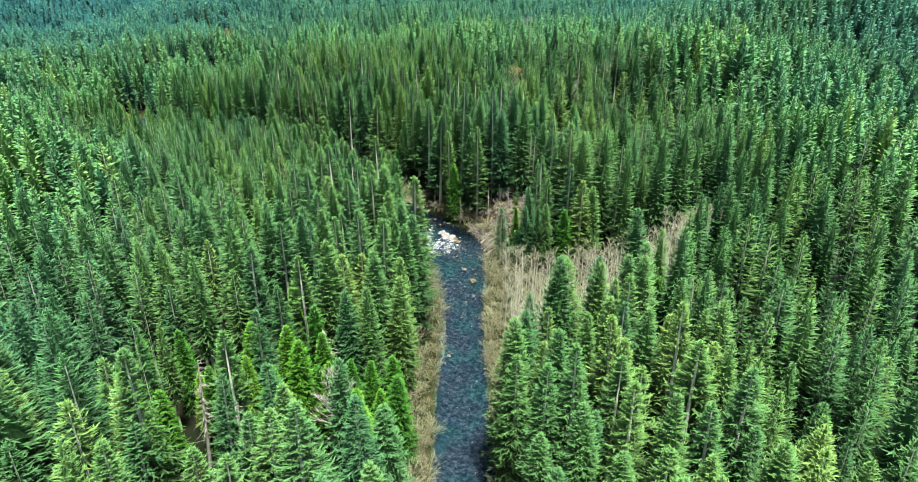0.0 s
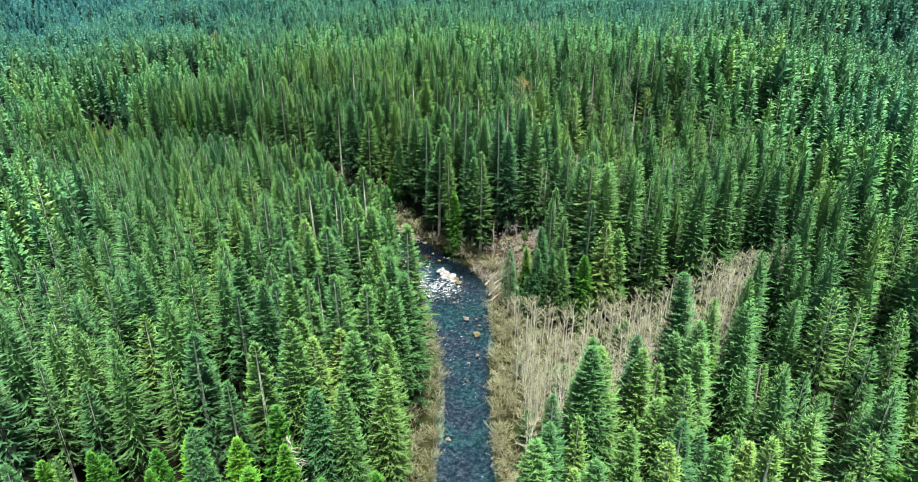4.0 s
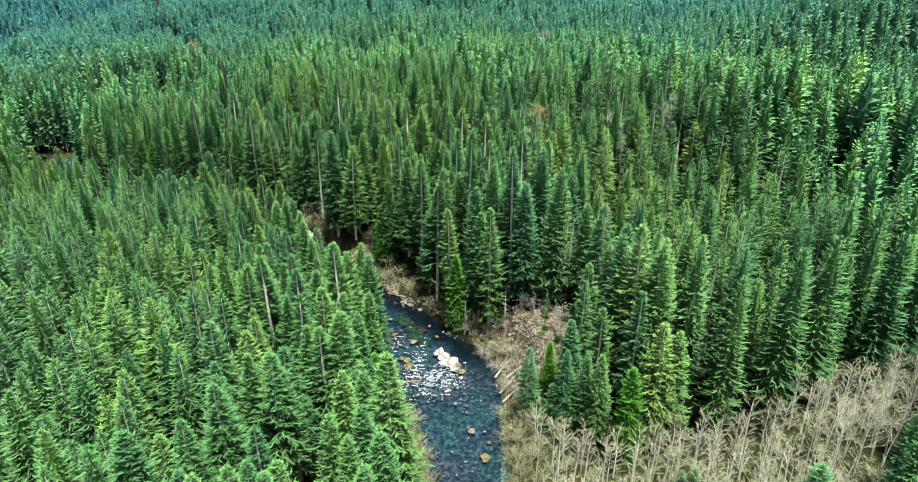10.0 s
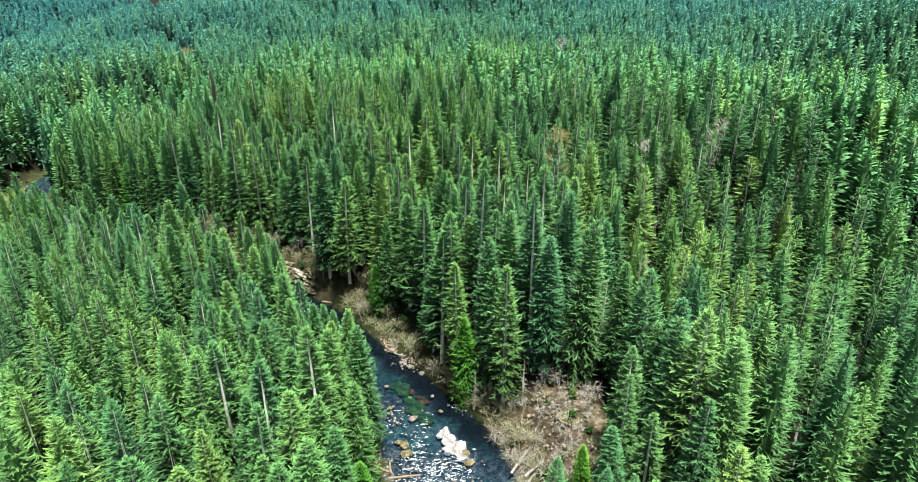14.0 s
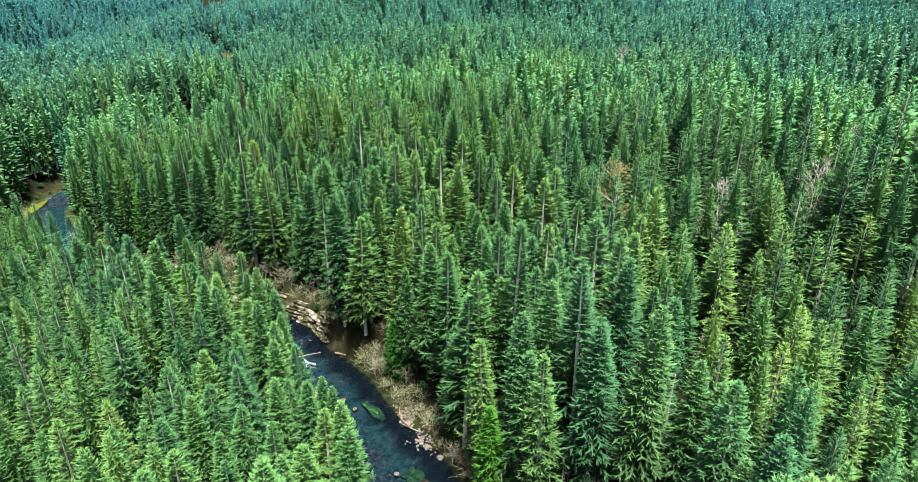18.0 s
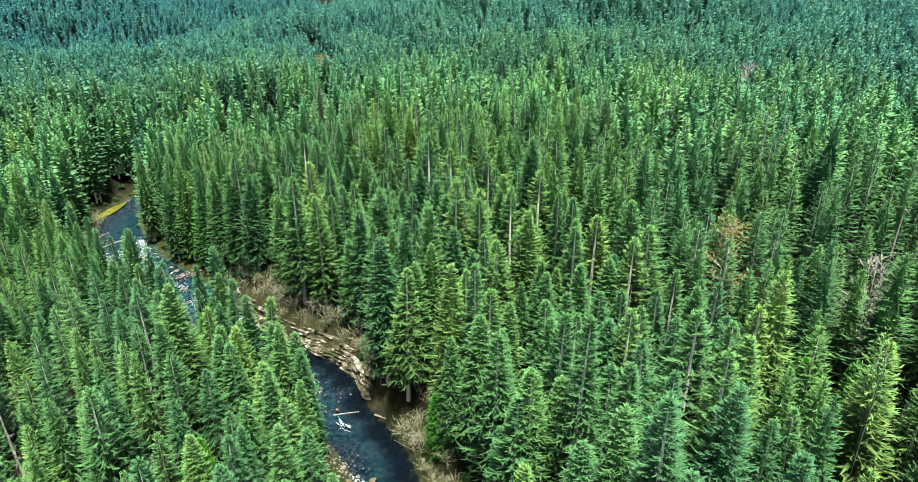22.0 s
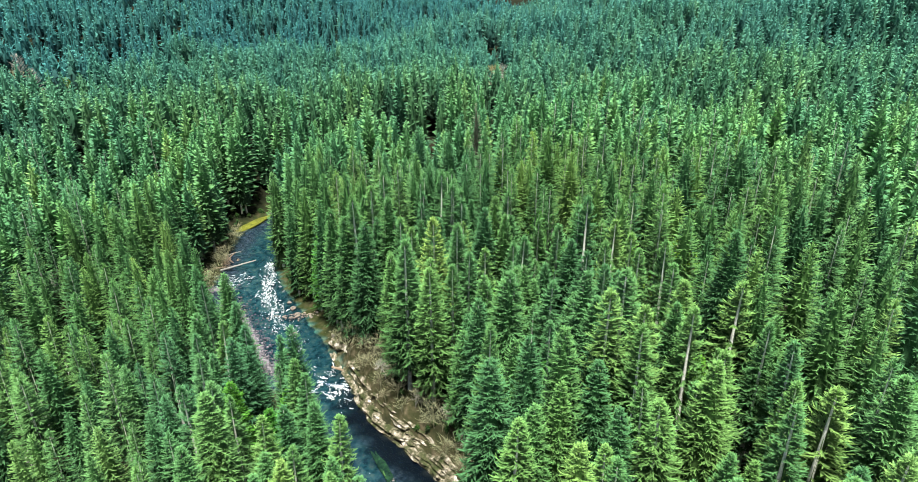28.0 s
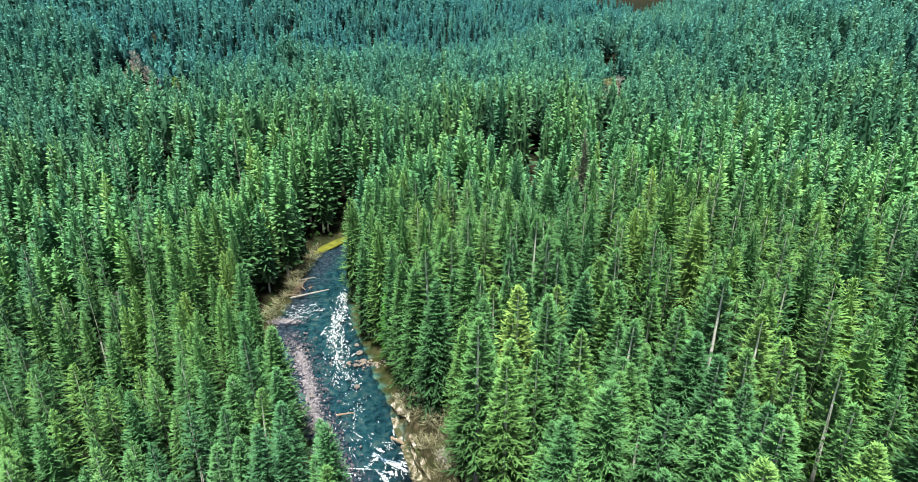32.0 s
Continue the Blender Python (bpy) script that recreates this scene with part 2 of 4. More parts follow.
# ---- plan ----
RIGHT_BANK = [(9, -60), (8, 60), (8, 110), (7, 157), (9, 205), (10, 224), (8, 235), (2, 248), (-4, 255), (-15, 270), (-27, 282), (-40, 299), (-52, 309), (-61, 320), (-72, 326),
              (-90, 331), (-102, 337), (-124, 350), (-137, 356), (-152, 364), (-169, 373), (-190, 390), (-203, 404), (-205, 420), (-205, 440), (-201, 456), (-190, 467), (-172, 468), (-150, 456), (-128, 470)]
LEFT_BANK = [(-5, -60), (-4, 60), (-5, 110), (-6, 130), (-4.5, 157), (-5, 185), (-11, 212), (-18, 230), (-24, 248), (-31, 264), (-42, 280), (-56, 294), (-74, 305),
             (-92, 316), (-116, 325), (-139, 332), (-155, 337), (-171, 345), (-183, 355), (-191, 366), (-206, 384), (-215, 398), (-219, 412), (-221, 425), (-221, 444), (-217, 462), (-203, 480), (-172, 483), (-150, 472), (-128, 484)]
HILLS = [(-31, 126, 5), (-53, 107, 17), (-48, 127, 12), (-76, 187, 8), (-43, 245, 2), (-129, 302, 2), (-220, 353, 6), (-20, 60, 12), (26, 112, 5), (41, 130, 7), (50, 182, 4),
         (18, 180, 4), (60, 214, 14), (82, 216, 16), (49, 249, 15), (13, 298, 12), (28, 332, 20), (-66, 340, 9), (-33, 376, 18), (-10, 385, 25), (80, 330, 30), (-12, 432, 21)]
FAR_HILLS = [(-162, 525, 9), (-131, 446, 8), (48, 392, 28), (33, 423, 27), (-198, 587, 9), (-94, 630, 27), (-100, 505, 19), (-8, 562, 30), (-260, 640, 6), (-300, 560, 5), (-250, 480, 3), (-150, 415, 3), (-188, 402, 3), (-185, 450, 4), (-160, 500, 15), (-215, 500, 14), (-245, 450, 11), (-110, 470, 15), (-340, 500, 8),
             (-370, 640, 8), (-235, 770, 27), (-140, 740, 42), (-150, 900, 62), (-260, 900, 38), (0, 720, 55), (-40, 860, 75), (-320, 880, 14), (-300, 1050, 30), (150, 1000, 95), (250, 450, 55), (420, 700, 85), (180, 150, 50),
             (110, 189, 28), (77, 184, 21), (97, 304, 40), (-300, 250, 26), (-170, 200, 22), (-330, 400, 12), (-400, 392, 10), (-440, 412, 12), (-455, 432, 20), (-472, 438, 34), (-490, 446, 45), (-500, 410, 34), (-557, 391, 40), (-700, 420, 68), (-450, 300, 40)]
# the plateau's western rim (x at each y), the valley behind it and the ridge beyond
RIM_Y, RIM_X = (380, 430, 470, 514, 563, 640, 700, 787, 900, 1010, 1200), (-330, -345, -385, -408, -397, -370, -362, -338, -345, -360, -380)
RIDGE_AT, RIDGE_Z = (0, 25, 55, 90, 140, 200, 320, 520, 900), (8, -10, -34, -34, -8, 24, 58, 80, 105)
ALDER_FLAT = [(8.5, 116), (14, 129), (23, 135), (37, 145), (51, 151), (61, 158), (70, 168), (83, 183), (108, 201), (116, 212), (85, 197), (54, 195), (28, 192), (19, 200), (9.5, 216)]
SLUMP = [(7, 220), (9, 226), (3, 245), (12, 249), (27, 246), (31, 232), (22, 215)]
FOREST = [(-62, 20), (62, 20), (150, 150), (300, 360), (380, 600), (300, 800), (100, 960), (-120, 1060), (-300, 1300), (-520, 1400), (-700, 1150), (-830, 900), (-900, 620), (-800, 400), (-395, 320), (-250, 290), (-160, 175), (-95, 90)]


def glide(points, n):
    """n times as many points along a smooth curve through the given ones."""
    p = np.array([points[0], *points, points[-1]], float)
    out = []
    for k in range(1, len(p) - 2):
        for s in np.arange(n) / n:
            q0, q1, q2, q3 = p[k - 1:k + 3]
            out.append(0.5 * (2 * q1 + (q2 - q0) * s + (2 * q0 - 5 * q1 + 4 * q2 - q3) * s * s + (3 * q1 - q0 - 3 * q2 + q3) * s ** 3))
    return np.array(out + [p[-1]])


RIGHT, LEFT = glide(RIGHT_BANK, 6), glide(LEFT_BANK, 6)
RIVER = np.vstack([RIGHT, LEFT[::-1]])


def inside(xy, poly):
    poly = np.asarray(poly, float)
    x, y = xy[:, 0], xy[:, 1]
    res = np.zeros(len(xy), bool)
    for (x0, y0), (x1, y1) in zip(poly, np.roll(poly, -1, 0)):
        if y0 != y1:
            res ^= ((y0 > y) != (y1 > y)) & (x < (x1 - x0) * (y - y0) / (y1 - y0) + x0)
    return res


def line_dist(xy, line):
    best = np.full(len(xy), 1e9)
    for p, q in zip(line[:-1], line[1:]):
        d = q - p
        s = np.clip(((xy - p) @ d) / max(d @ d, 1e-9), 0, 1)
        best = np.minimum(best, np.hypot(*(xy - p - s[:, None] * d).T))
    return best


def edge_dist(xy, poly):
    poly = np.asarray(poly, float)
    d = line_dist(xy, np.vstack([poly, poly[:1]]))
    return np.where(inside(xy, poly), -d, d)


def waves(xy, size, seed):
    """Smooth random relief from a few crossing waves, about -1 to 1."""
    g = np.random.default_rng(seed)
    out = np.zeros(len(xy))
    for _ in range(7):
        a, k = g.uniform(0, 2 * np.pi), 2 * np.pi / (size * g.uniform(0.6, 1.7))
        out += np.sin((xy[:, 0] * np.cos(a) + xy[:, 1] * np.sin(a)) * k + g.uniform(0, 6.28))
    return out / 3.0


def smoothstep(x, a, b):
    s = np.clip((x - a) / (b - a), 0, 1)
    return s * s * (3 - 2 * s)


KNOTS = np.array(HILLS + FAR_HILLS, float)


def hill(xy):
    w = np.zeros(len(xy))
    h = np.zeros(len(xy))
    for x, y, z in KNOTS:
        d2 = (xy[:, 0] - x) ** 2 + (xy[:, 1] - y) ** 2
        k = 1.0 / (d2 + 150.0) ** 1.6
        w += k
        h += k * z
    h = h / w
    behind = np.interp(xy[:, 1], RIM_Y, RIM_X) - xy[:, 0]
    ridge = np.interp(behind, RIDGE_AT, RIDGE_Z) - 0.055 * np.maximum(xy[:, 1] - 800, 0)
    k = smoothstep(behind, 0, 30) * smoothstep(xy[:, 1] + 0.25 * np.minimum(behind, 200), 455, 520)
    return h * (1 - k) + ridge * k


def height(xy):
    """Ground height: hills, cut by the river's bed and its banks; steep on the outer bank by the ledges."""
    xy = np.asarray(xy, float)
    h = np.maximum(hill(xy) + 0.8 * waves(xy, 30, 3) + 2.6 * waves(xy, 95, 13), -40)
    near = (np.abs(xy[:, 0] + 100) < 260) & (xy[:, 1] < 560) & (xy[:, 1] > -120)
    if not near.any():
        return h
    p = xy[near]
    d = edge_dist(p, RIVER)
    dr, dl = line_dist(p, RIGHT), line_dist(p, LEFT)
    steep = (dr < dl) & (p[:, 0] < -38) & (p[:, 0] > -125)
    slump_bank = (dr < dl) & (p[:, 0] >= -38) & (p[:, 1] > 215)
    reach = np.where(steep, 5.0, np.where(slump_bank, 14.0, 16.0))
    s = np.clip(d / reach, 0, 1)
    s = s * s * (3 - 2 * s)
    bank = np.maximum(h[near], np.where(steep, 6.5, 2.0))
    up = 0.25 + (bank - 0.25) * s + 0.25 * waves(p, 4, 5) * np.clip(d / 3, 0, 1)
    bed = -np.clip(-d * 0.3, 0, 0.9) - 0.1 + 0.22 * waves(p, 3.5, 6)
    bar = (1 - smoothstep(dl + 1.5 * waves(p, 9, 14), 4.5, 7.5)) * smoothstep(p[:, 0], -176, -166) * (1 - smoothstep(p[:, 0], -126, -112)) * (p[:, 1] < 362)
    bed = bed * (1 - bar) + bar * (0.07 + 0.07 * waves(p, 3, 15))
    h[near] = np.where(d > 0, up, bed)
    return h


# ---- ground ----
def axis_steps(lo, fine_lo, fine_hi, hi, fine):
    mid = list(np.arange(fine_lo, fine_hi + 0.01, fine))
    a, step, x = [], fine, fine_lo
    while x > lo:
        step *= 1.22
        x -= step
        a.append(max(x, lo))
    b, step, x = [], fine, mid[-1]
    while x < hi:
        step *= 1.22
        x += step
        b.append(min(x, hi))
    return np.array(a[::-1] + mid + b)


def raw_mesh(name, verts, faces, mats, mat_index=None, smooth=False, attrs=()):
    """A mesh from arrays; faces: (n, 3) or (n, 4)."""
    me = bpy.data.meshes.new(name)
    n, k = faces.shape
    me.vertices.add(len(verts))
    me.vertices.foreach_set("co", np.ascontiguousarray(verts, np.float32).ravel())
    me.loops.add(n * k)
    me.loops.foreach_set("vertex_index", np.ascontiguousarray(faces, np.int32).ravel())
    me.polygons.add(n)
    me.polygons.foreach_set("loop_start", np.arange(0, n * k, k, dtype=np.int32))
    if mat_index is not None:
        me.polygons.foreach_set("material_index", np.ascontiguousarray(mat_index, np.int32))
    me.polygons.foreach_set("use_smooth", np.full(n, smooth))
    for m in mats:
        me.materials.append(m)
    for key, values in attrs:
        if np.ndim(values) == 1:
            me.attributes.new(key, "FLOAT", "POINT").data.foreach_set("value", np.ascontiguousarray(values, np.float32))
        else:
            me.attributes.new(key, "FLOAT_COLOR", "POINT").data.foreach_set("color", np.ascontiguousarray(values, np.float32).ravel())
    me.update()
    me.validate()
    return me


gx, gy = axis_steps(-4500, -240, 140, 4500, 2.2), axis_steps(-4500, 60, 440, 4800, 2.2)
X, Y = np.meshgrid(gx, gy)
flat = np.column_stack([X.ravel(), Y.ravel()])
Z = height(flat)
far_out = smoothstep(np.hypot(flat[:, 0] + 100, flat[:, 1] - 500), 1100, 2200)
Z = Z * (1 - far_out) + 40 * far_out
alder_d, slump_d, river_d = edge_dist(flat, ALDER_FLAT), edge_dist(flat, SLUMP), edge_dist(flat, RIVER)
blur = 1.5 * waves(flat, 7, 8)
zone = np.ones((len(flat), 4))
zone[:, 0] = np.maximum(1 - smoothstep(alder_d + blur, -1, 3), (1 - smoothstep(river_d + blur, 3, 7)))
zone[:, 1] = 1 - smoothstep(slump_d + blur, -2, 2)
cliffy = (flat[:, 0] < -48) & (flat[:, 0] > -128) & (flat[:, 1] > 300)
zone[:, 1] = np.maximum(zone[:, 1], cliffy * 0.4 * (1 - smoothstep(line_dist(flat, RIGHT) + 0.6 * blur, 3.5, 6.0)))
zone[:, 2] = 1 - smoothstep(river_d, 0.0, 0.6)
# where the bed is painted near-black for reflected bank trees and the pool
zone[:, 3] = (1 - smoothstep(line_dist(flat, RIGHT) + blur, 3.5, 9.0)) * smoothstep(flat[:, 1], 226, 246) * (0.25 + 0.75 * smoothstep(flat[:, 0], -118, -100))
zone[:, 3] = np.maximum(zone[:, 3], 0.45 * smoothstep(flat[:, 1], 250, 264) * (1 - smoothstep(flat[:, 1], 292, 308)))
teal = smoothstep(line_dist(flat, LEFT) + 1.5 * blur, 4, 9) * (1 - smoothstep(flat[:, 0], -112, -82)) * smoothstep(flat[:, 0], -215, -200)
teal = np.maximum(teal, 0.7 * smoothstep(waves(flat, 16, 51), 0.1, 0.8) * (1 - smoothstep(flat[:, 1], 112, 150)))
teal = np.maximum(teal, 0.8 * (1 - smoothstep(np.abs(line_dist(flat, LEFT) - 7.5 + blur), 1.0, 3.5)) * smoothstep(flat[:, 1], 256, 268) * (flat[:, 0] > -112))
teal = np.maximum(teal, 0.6 * (1 - smoothstep(np.hypot(flat[:, 0] + 13, (flat[:, 1] - 248) * 0.6) + blur, 4, 8)))
ny, nx = X.shape
idx = np.arange(nx * ny).reshape(ny, nx)
quads = np.column_stack([idx[:-1, :-1].ravel(), idx[:-1, 1:].ravel(), idx[1:, 1:].ravel(), idx[1:, :-1].ravel()])
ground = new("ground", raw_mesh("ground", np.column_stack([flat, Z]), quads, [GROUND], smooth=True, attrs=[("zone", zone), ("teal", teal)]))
tagged(ground, "dark brown and mossy forest floor with leaf litter", "ground", kind="structure")

# river surface: a strip across both banks, a little under the brink
across = np.linspace(0, 1, 9)
wv = []
for r, l in zip(RIGHT, LEFT):
    d = (r - l) / np.hypot(*(r - l))
    for s in across:
        wv.append(l - d * 1.2 + (r - l + d * 2.4) * s)
wv = np.array(wv)
k = np.arange(len(RIGHT) * 9).reshape(-1, 9)
wq = np.column_stack([k[:-1, :-1].ravel(), k[:-1, 1:].ravel(), k[1:, 1:].ravel(), k[1:, :-1].ravel()])
river = new("river_water", raw_mesh("river_water", np.column_stack([wv, 0.05 + 0.05 * waves(wv, 3, 9)]), wq, [WATER], smooth=True))
tagged(river, "clear dark teal river water with ripples over stones", "river", kind="structure")


# ---- trees ----
def conifer(seed, H, crown_from, R, whorls, per, K, droop=0.35, lift=0.42, ragged=0.25, size=1.0, power=0.72, open_side=0.0):
    """A crown of boughs round a stem, each a slim spine with K feathery side sprays; open_side (radians) leaves a gap
    that bares the trunk.
    Gives vertices, triangles and each vertex's paleness: paler shoot tips, with shade painted inside and low in the
    crown."""
    g = np.random.default_rng(seed)
    zb = H * crown_from
    n = whorls * per
    u = (np.repeat(np.arange(whorls), per) + g.uniform(0, 0.9, n)) / whorls
    u = u ** 0.93
    az = np.tile(np.arange(per), whorls) * 2 * np.pi / per + np.repeat(g.uniform(0, 6.28, whorls), per) + g.normal(0, 0.16, n)
    if open_side:
        gap = np.abs((az + 1.2 * u) % (2 * np.pi) - np.pi)
        ok = (gap > open_side * 0.5) | (g.uniform(0, 1, n) < 0.12) | (u > 0.86)
        u, az = u[ok], az[ok]
        n = len(u)
    L = R * ((1 - u) ** power * 0.95 + 0.07) * np.clip(1 + 0.55 * ragged * g.normal(0, 1, n), 0.5, 1.35)
    L = np.where(u < 0.16, L * g.uniform(0.55, 1.0, n), L)
    z0 = zb + (H - zb) * u
    slope = lift * u ** 1.1 - droop * (1 - u) + g.normal(0, 0.07, n)
    curl = 0.3 * g.uniform(0.5, 1.4, n) * (1 - 0.6 * u)
    fwd = np.column_stack([np.cos(az), np.sin(az), 0 * az])
    lat = np.column_stack([-np.sin(az), np.cos(az), 0 * az])
    up = np.array([0, 0, 1.0])

    def at(s):
        return fwd * (L * s)[:, None] + up * (z0 + L * (slope * s + curl * (s * s - 0.55 * s)))[:, None]

    tri, tip_light = [], []
    # each bough's own needles: a slim blade, wider where there are no side sprays
    wide = (L + 0.35) * (0.06 if K > 1 else 0.09 if K else 0.13) * (10.0 / per) ** (1.0 if K else 0.55) * g.uniform(0.7, 1.3, n)
    root, end = at(np.full(n, 0.3 if K else 0.42)), at(np.full(n, 1.0))
    lean_b = up * (g.normal(0, 0.8 if K < 1 else 0.4, n) * wide)[:, None]
    # boughs brighten with height: top light and lower shade put into the colour
    crown_light = (0.32 + 0.98 * u if K else (0.32 + 1.13 * u if whorls > 20 else 0.14 + 1.02 * u)) + g.normal(0, 0.07, n)
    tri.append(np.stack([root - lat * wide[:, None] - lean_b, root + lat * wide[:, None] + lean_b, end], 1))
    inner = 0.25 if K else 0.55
    tip_light.append(np.column_stack([inner * crown_light, inner * crown_light, crown_light * (1.0 if K else 0.9)]))
    for j in range(K):
        s = 0.34 + 0.54 * (j + g.uniform(0.1, 0.9, n)) / K
        side = np.where((np.arange(n) + j) % 2 == 0, 1.0, -1.0) * g.uniform(0.45, 0.9, n)
        l = size * (0.25 + 0.30 * L) * (1.2 - 0.62 * s) * g.uniform(0.75, 1.25, n)
        rise = slope + curl * (1.4 * s - 0.4) + g.normal(0.03, 0.12, n)
        d = fwd * np.cos(side)[:, None] + lat * np.sin(side)[:, None] + up * rise[:, None]
        p = lat * np.cos(side)[:, None] - fwd * np.sin(side)[:, None] + up * g.normal(0, 0.25, n)[:, None]
        c = at(s)
        w = (l * g.uniform(0.10, 0.16, n) + 0.03)[:, None]
        tri.append(np.stack([c - p * w, c + p * w, c + d * l[:, None]], 1))
        tip_light.append(np.column_stack([0.45 * s * crown_light, 0.45 * s * crown_light, (0.4 + 0.6 * s) * crown_light]))
    # the close inner twigs: a ragged core, crown shade painted darker towards its foot
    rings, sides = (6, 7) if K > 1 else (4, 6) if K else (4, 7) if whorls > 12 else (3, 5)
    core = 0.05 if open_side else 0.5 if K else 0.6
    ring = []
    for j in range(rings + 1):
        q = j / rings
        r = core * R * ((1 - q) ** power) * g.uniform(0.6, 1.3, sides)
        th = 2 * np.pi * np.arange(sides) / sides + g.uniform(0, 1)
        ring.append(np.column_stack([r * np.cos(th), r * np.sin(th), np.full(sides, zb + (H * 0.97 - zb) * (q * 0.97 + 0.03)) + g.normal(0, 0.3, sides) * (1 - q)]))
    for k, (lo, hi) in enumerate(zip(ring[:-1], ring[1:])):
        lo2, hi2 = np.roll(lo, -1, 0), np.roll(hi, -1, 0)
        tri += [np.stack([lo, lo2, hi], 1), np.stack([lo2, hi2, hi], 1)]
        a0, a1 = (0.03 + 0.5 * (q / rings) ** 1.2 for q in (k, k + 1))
        tip_light += [np.tile([a0, a0, a1], (sides, 1)), np.tile([a0, a1, a1], (sides, 1))]
    for a in (0.3, 1.35, 2.4):
        w = np.array([np.cos(a), np.sin(a), 0]) * R * 0.05
        top = np.array([0, 0, H * 1.02])
        tri.append(np.array([[top - up * H * 0.06 - w, top - up * H * 0.06 + w, top]]))
        tip_light.append(np.array([[0.5, 0.5, 1.0]]))
    t = np.concatenate([x.reshape(-1, 3, 3) for x in tri])
    v = t.reshape(-1, 3)
    return v, np.arange(len(v)).reshape(-1, 3), np.concatenate(tip_light).ravel()


def stem(H, r, sides=5, bend=0.0):
    """A tapered trunk, as triangles."""
    v, f = [], []
    rings = [(-1.0, 1.15), (H * 0.96, 0.16)] if sides == 3 else [(-1.0, 1.25), (H * 0.6, 0.75), (H * 0.97, 0.22)]
    for z, s in rings:
        for k in range(sides):
            a = 2 * np.pi * k / sides
            v.append((r * s * math.cos(a) + bend * math.sin(z / H * 3), r * s * math.sin(a), z))
    for j in range(len(rings) - 1):
        for k in range(sides):
            a, b = j * sides + k, j * sides + (k + 1) % sides
            f += [(a, b, b + sides), (a, b + sides, a + sides)]
    return np.array(v, float), np.array(f)


def place_many(templates, pos, which, turn, scale, tint, name, mats, haze=None):
    """One mesh of many trees; a template is (vertices, triangles, tip, material index)."""
    V, T, M, A, B, C, base = [], [], [], [], [], [], 0
    haze = np.zeros(len(pos)) if haze is None else haze
    for j, (v, f, tip_light, mi) in enumerate(templates):
        s = np.nonzero(which == j)[0]
        if not len(s):
            continue
        c, d = np.cos(turn[s])[:, None], np.sin(turn[s])[:, None]
        x, y = v[None, :, 0] * scale[s, :1], v[None, :, 1] * scale[s, :1]
        p = np.stack([x * c - y * d, x * d + y * c, v[None, :, 2] * scale[s, 1:]], 2) + pos[s][:, None, :]
        V.append(p.reshape(-1, 3))
        T.append((f[None] + (np.arange(len(s)) * len(v))[:, None, None]).reshape(-1, 3) + base)
        M.append(np.tile(mi, len(s)))
        A.append(np.repeat(tint[s], len(v)))
        B.append(np.tile(tip_light, len(s)))
        C.append(np.repeat(haze[s], len(v)))
        base += len(s) * len(v)
    me = raw_mesh(name, np.concatenate(V), np.concatenate(T), mats, np.concatenate(M), attrs=[("tint", np.concatenate(A)), ("tip_light", np.concatenate(B)), ("haze", np.concatenate(C))])
    ob = new(name, me)
    ob.color = (0, 0, 0, 1)
    return ob


def with_stem(crown, H, r, sides=3):
    v, f, tip_light = crown
    sv, sf = stem(H, r, sides)
    return np.vstack([v, sv]), np.vstack([f, sf + len(v)]), np.concatenate([tip_light, np.zeros(len(sv))]), np.concatenate([np.zeros(len(f), int), np.ones(len(sf), int)])


def no_stem(crown):
    return (*crown, np.zeros(len(crown[1]), int))


def part_mesh(name, me, parent, label=""):
    ob = new(name, me)
    ob.parent = parent
    if label:
        ob["label"] = label
    return ob


# where the trees stand
rng = np.random.default_rng(11)
STEP = 7.2
ix, iy = np.meshgrid(np.arange(-1150, 530, STEP), np.arange(10, 1460, STEP * 0.87))
ix = ix + STEP * 0.5 * (np.arange(ix.shape[0]) % 2)[:, None]
spots = np.column_stack([ix.ravel(), iy.ravel()])
spots += rng.uniform(-0.36, 0.36, spots.shape) * STEP
spots = spots[inside(spots, FOREST)]
river_gap = edge_dist(spots, RIVER)
left_side = line_dist(spots, LEFT) < line_dist(spots, RIGHT)
keep = river_gap > np.where(left_side, np.where(spots[:, 1] < 225, 7.0, 4.0), np.where(spots[:, 0] < -126, 2.5, np.where(spots[:, 0] < -38, 3.8, np.where(spots[:, 1] > 250, 2.0, np.where(spots[:, 1] > 215, 4.0, np.where(spots[:, 1] < 112, 2.0, 5.0))))))
keep &= edge_dist(spots, ALDER_FLAT) > 1.0
keep &= edge_dist(spots, SLUMP) > 0.5
keep &= (waves(spots, 26, 21) > -1.2) | (spots[:, 1] < 265)
keep &= (rng.uniform(0, 1, len(spots)) < np.where((spots[:, 0] < -12) & (spots[:, 1] < 225), 0.95, 1.0)) | (spots[:, 1] > 240)
SLITS = [((-300, 740), (-223, 640), 5), ((-223, 640), (-196, 580), 5), ((-372, 432), (-400, 432), 11), ((-400, 432), (-480, 440), 15)]
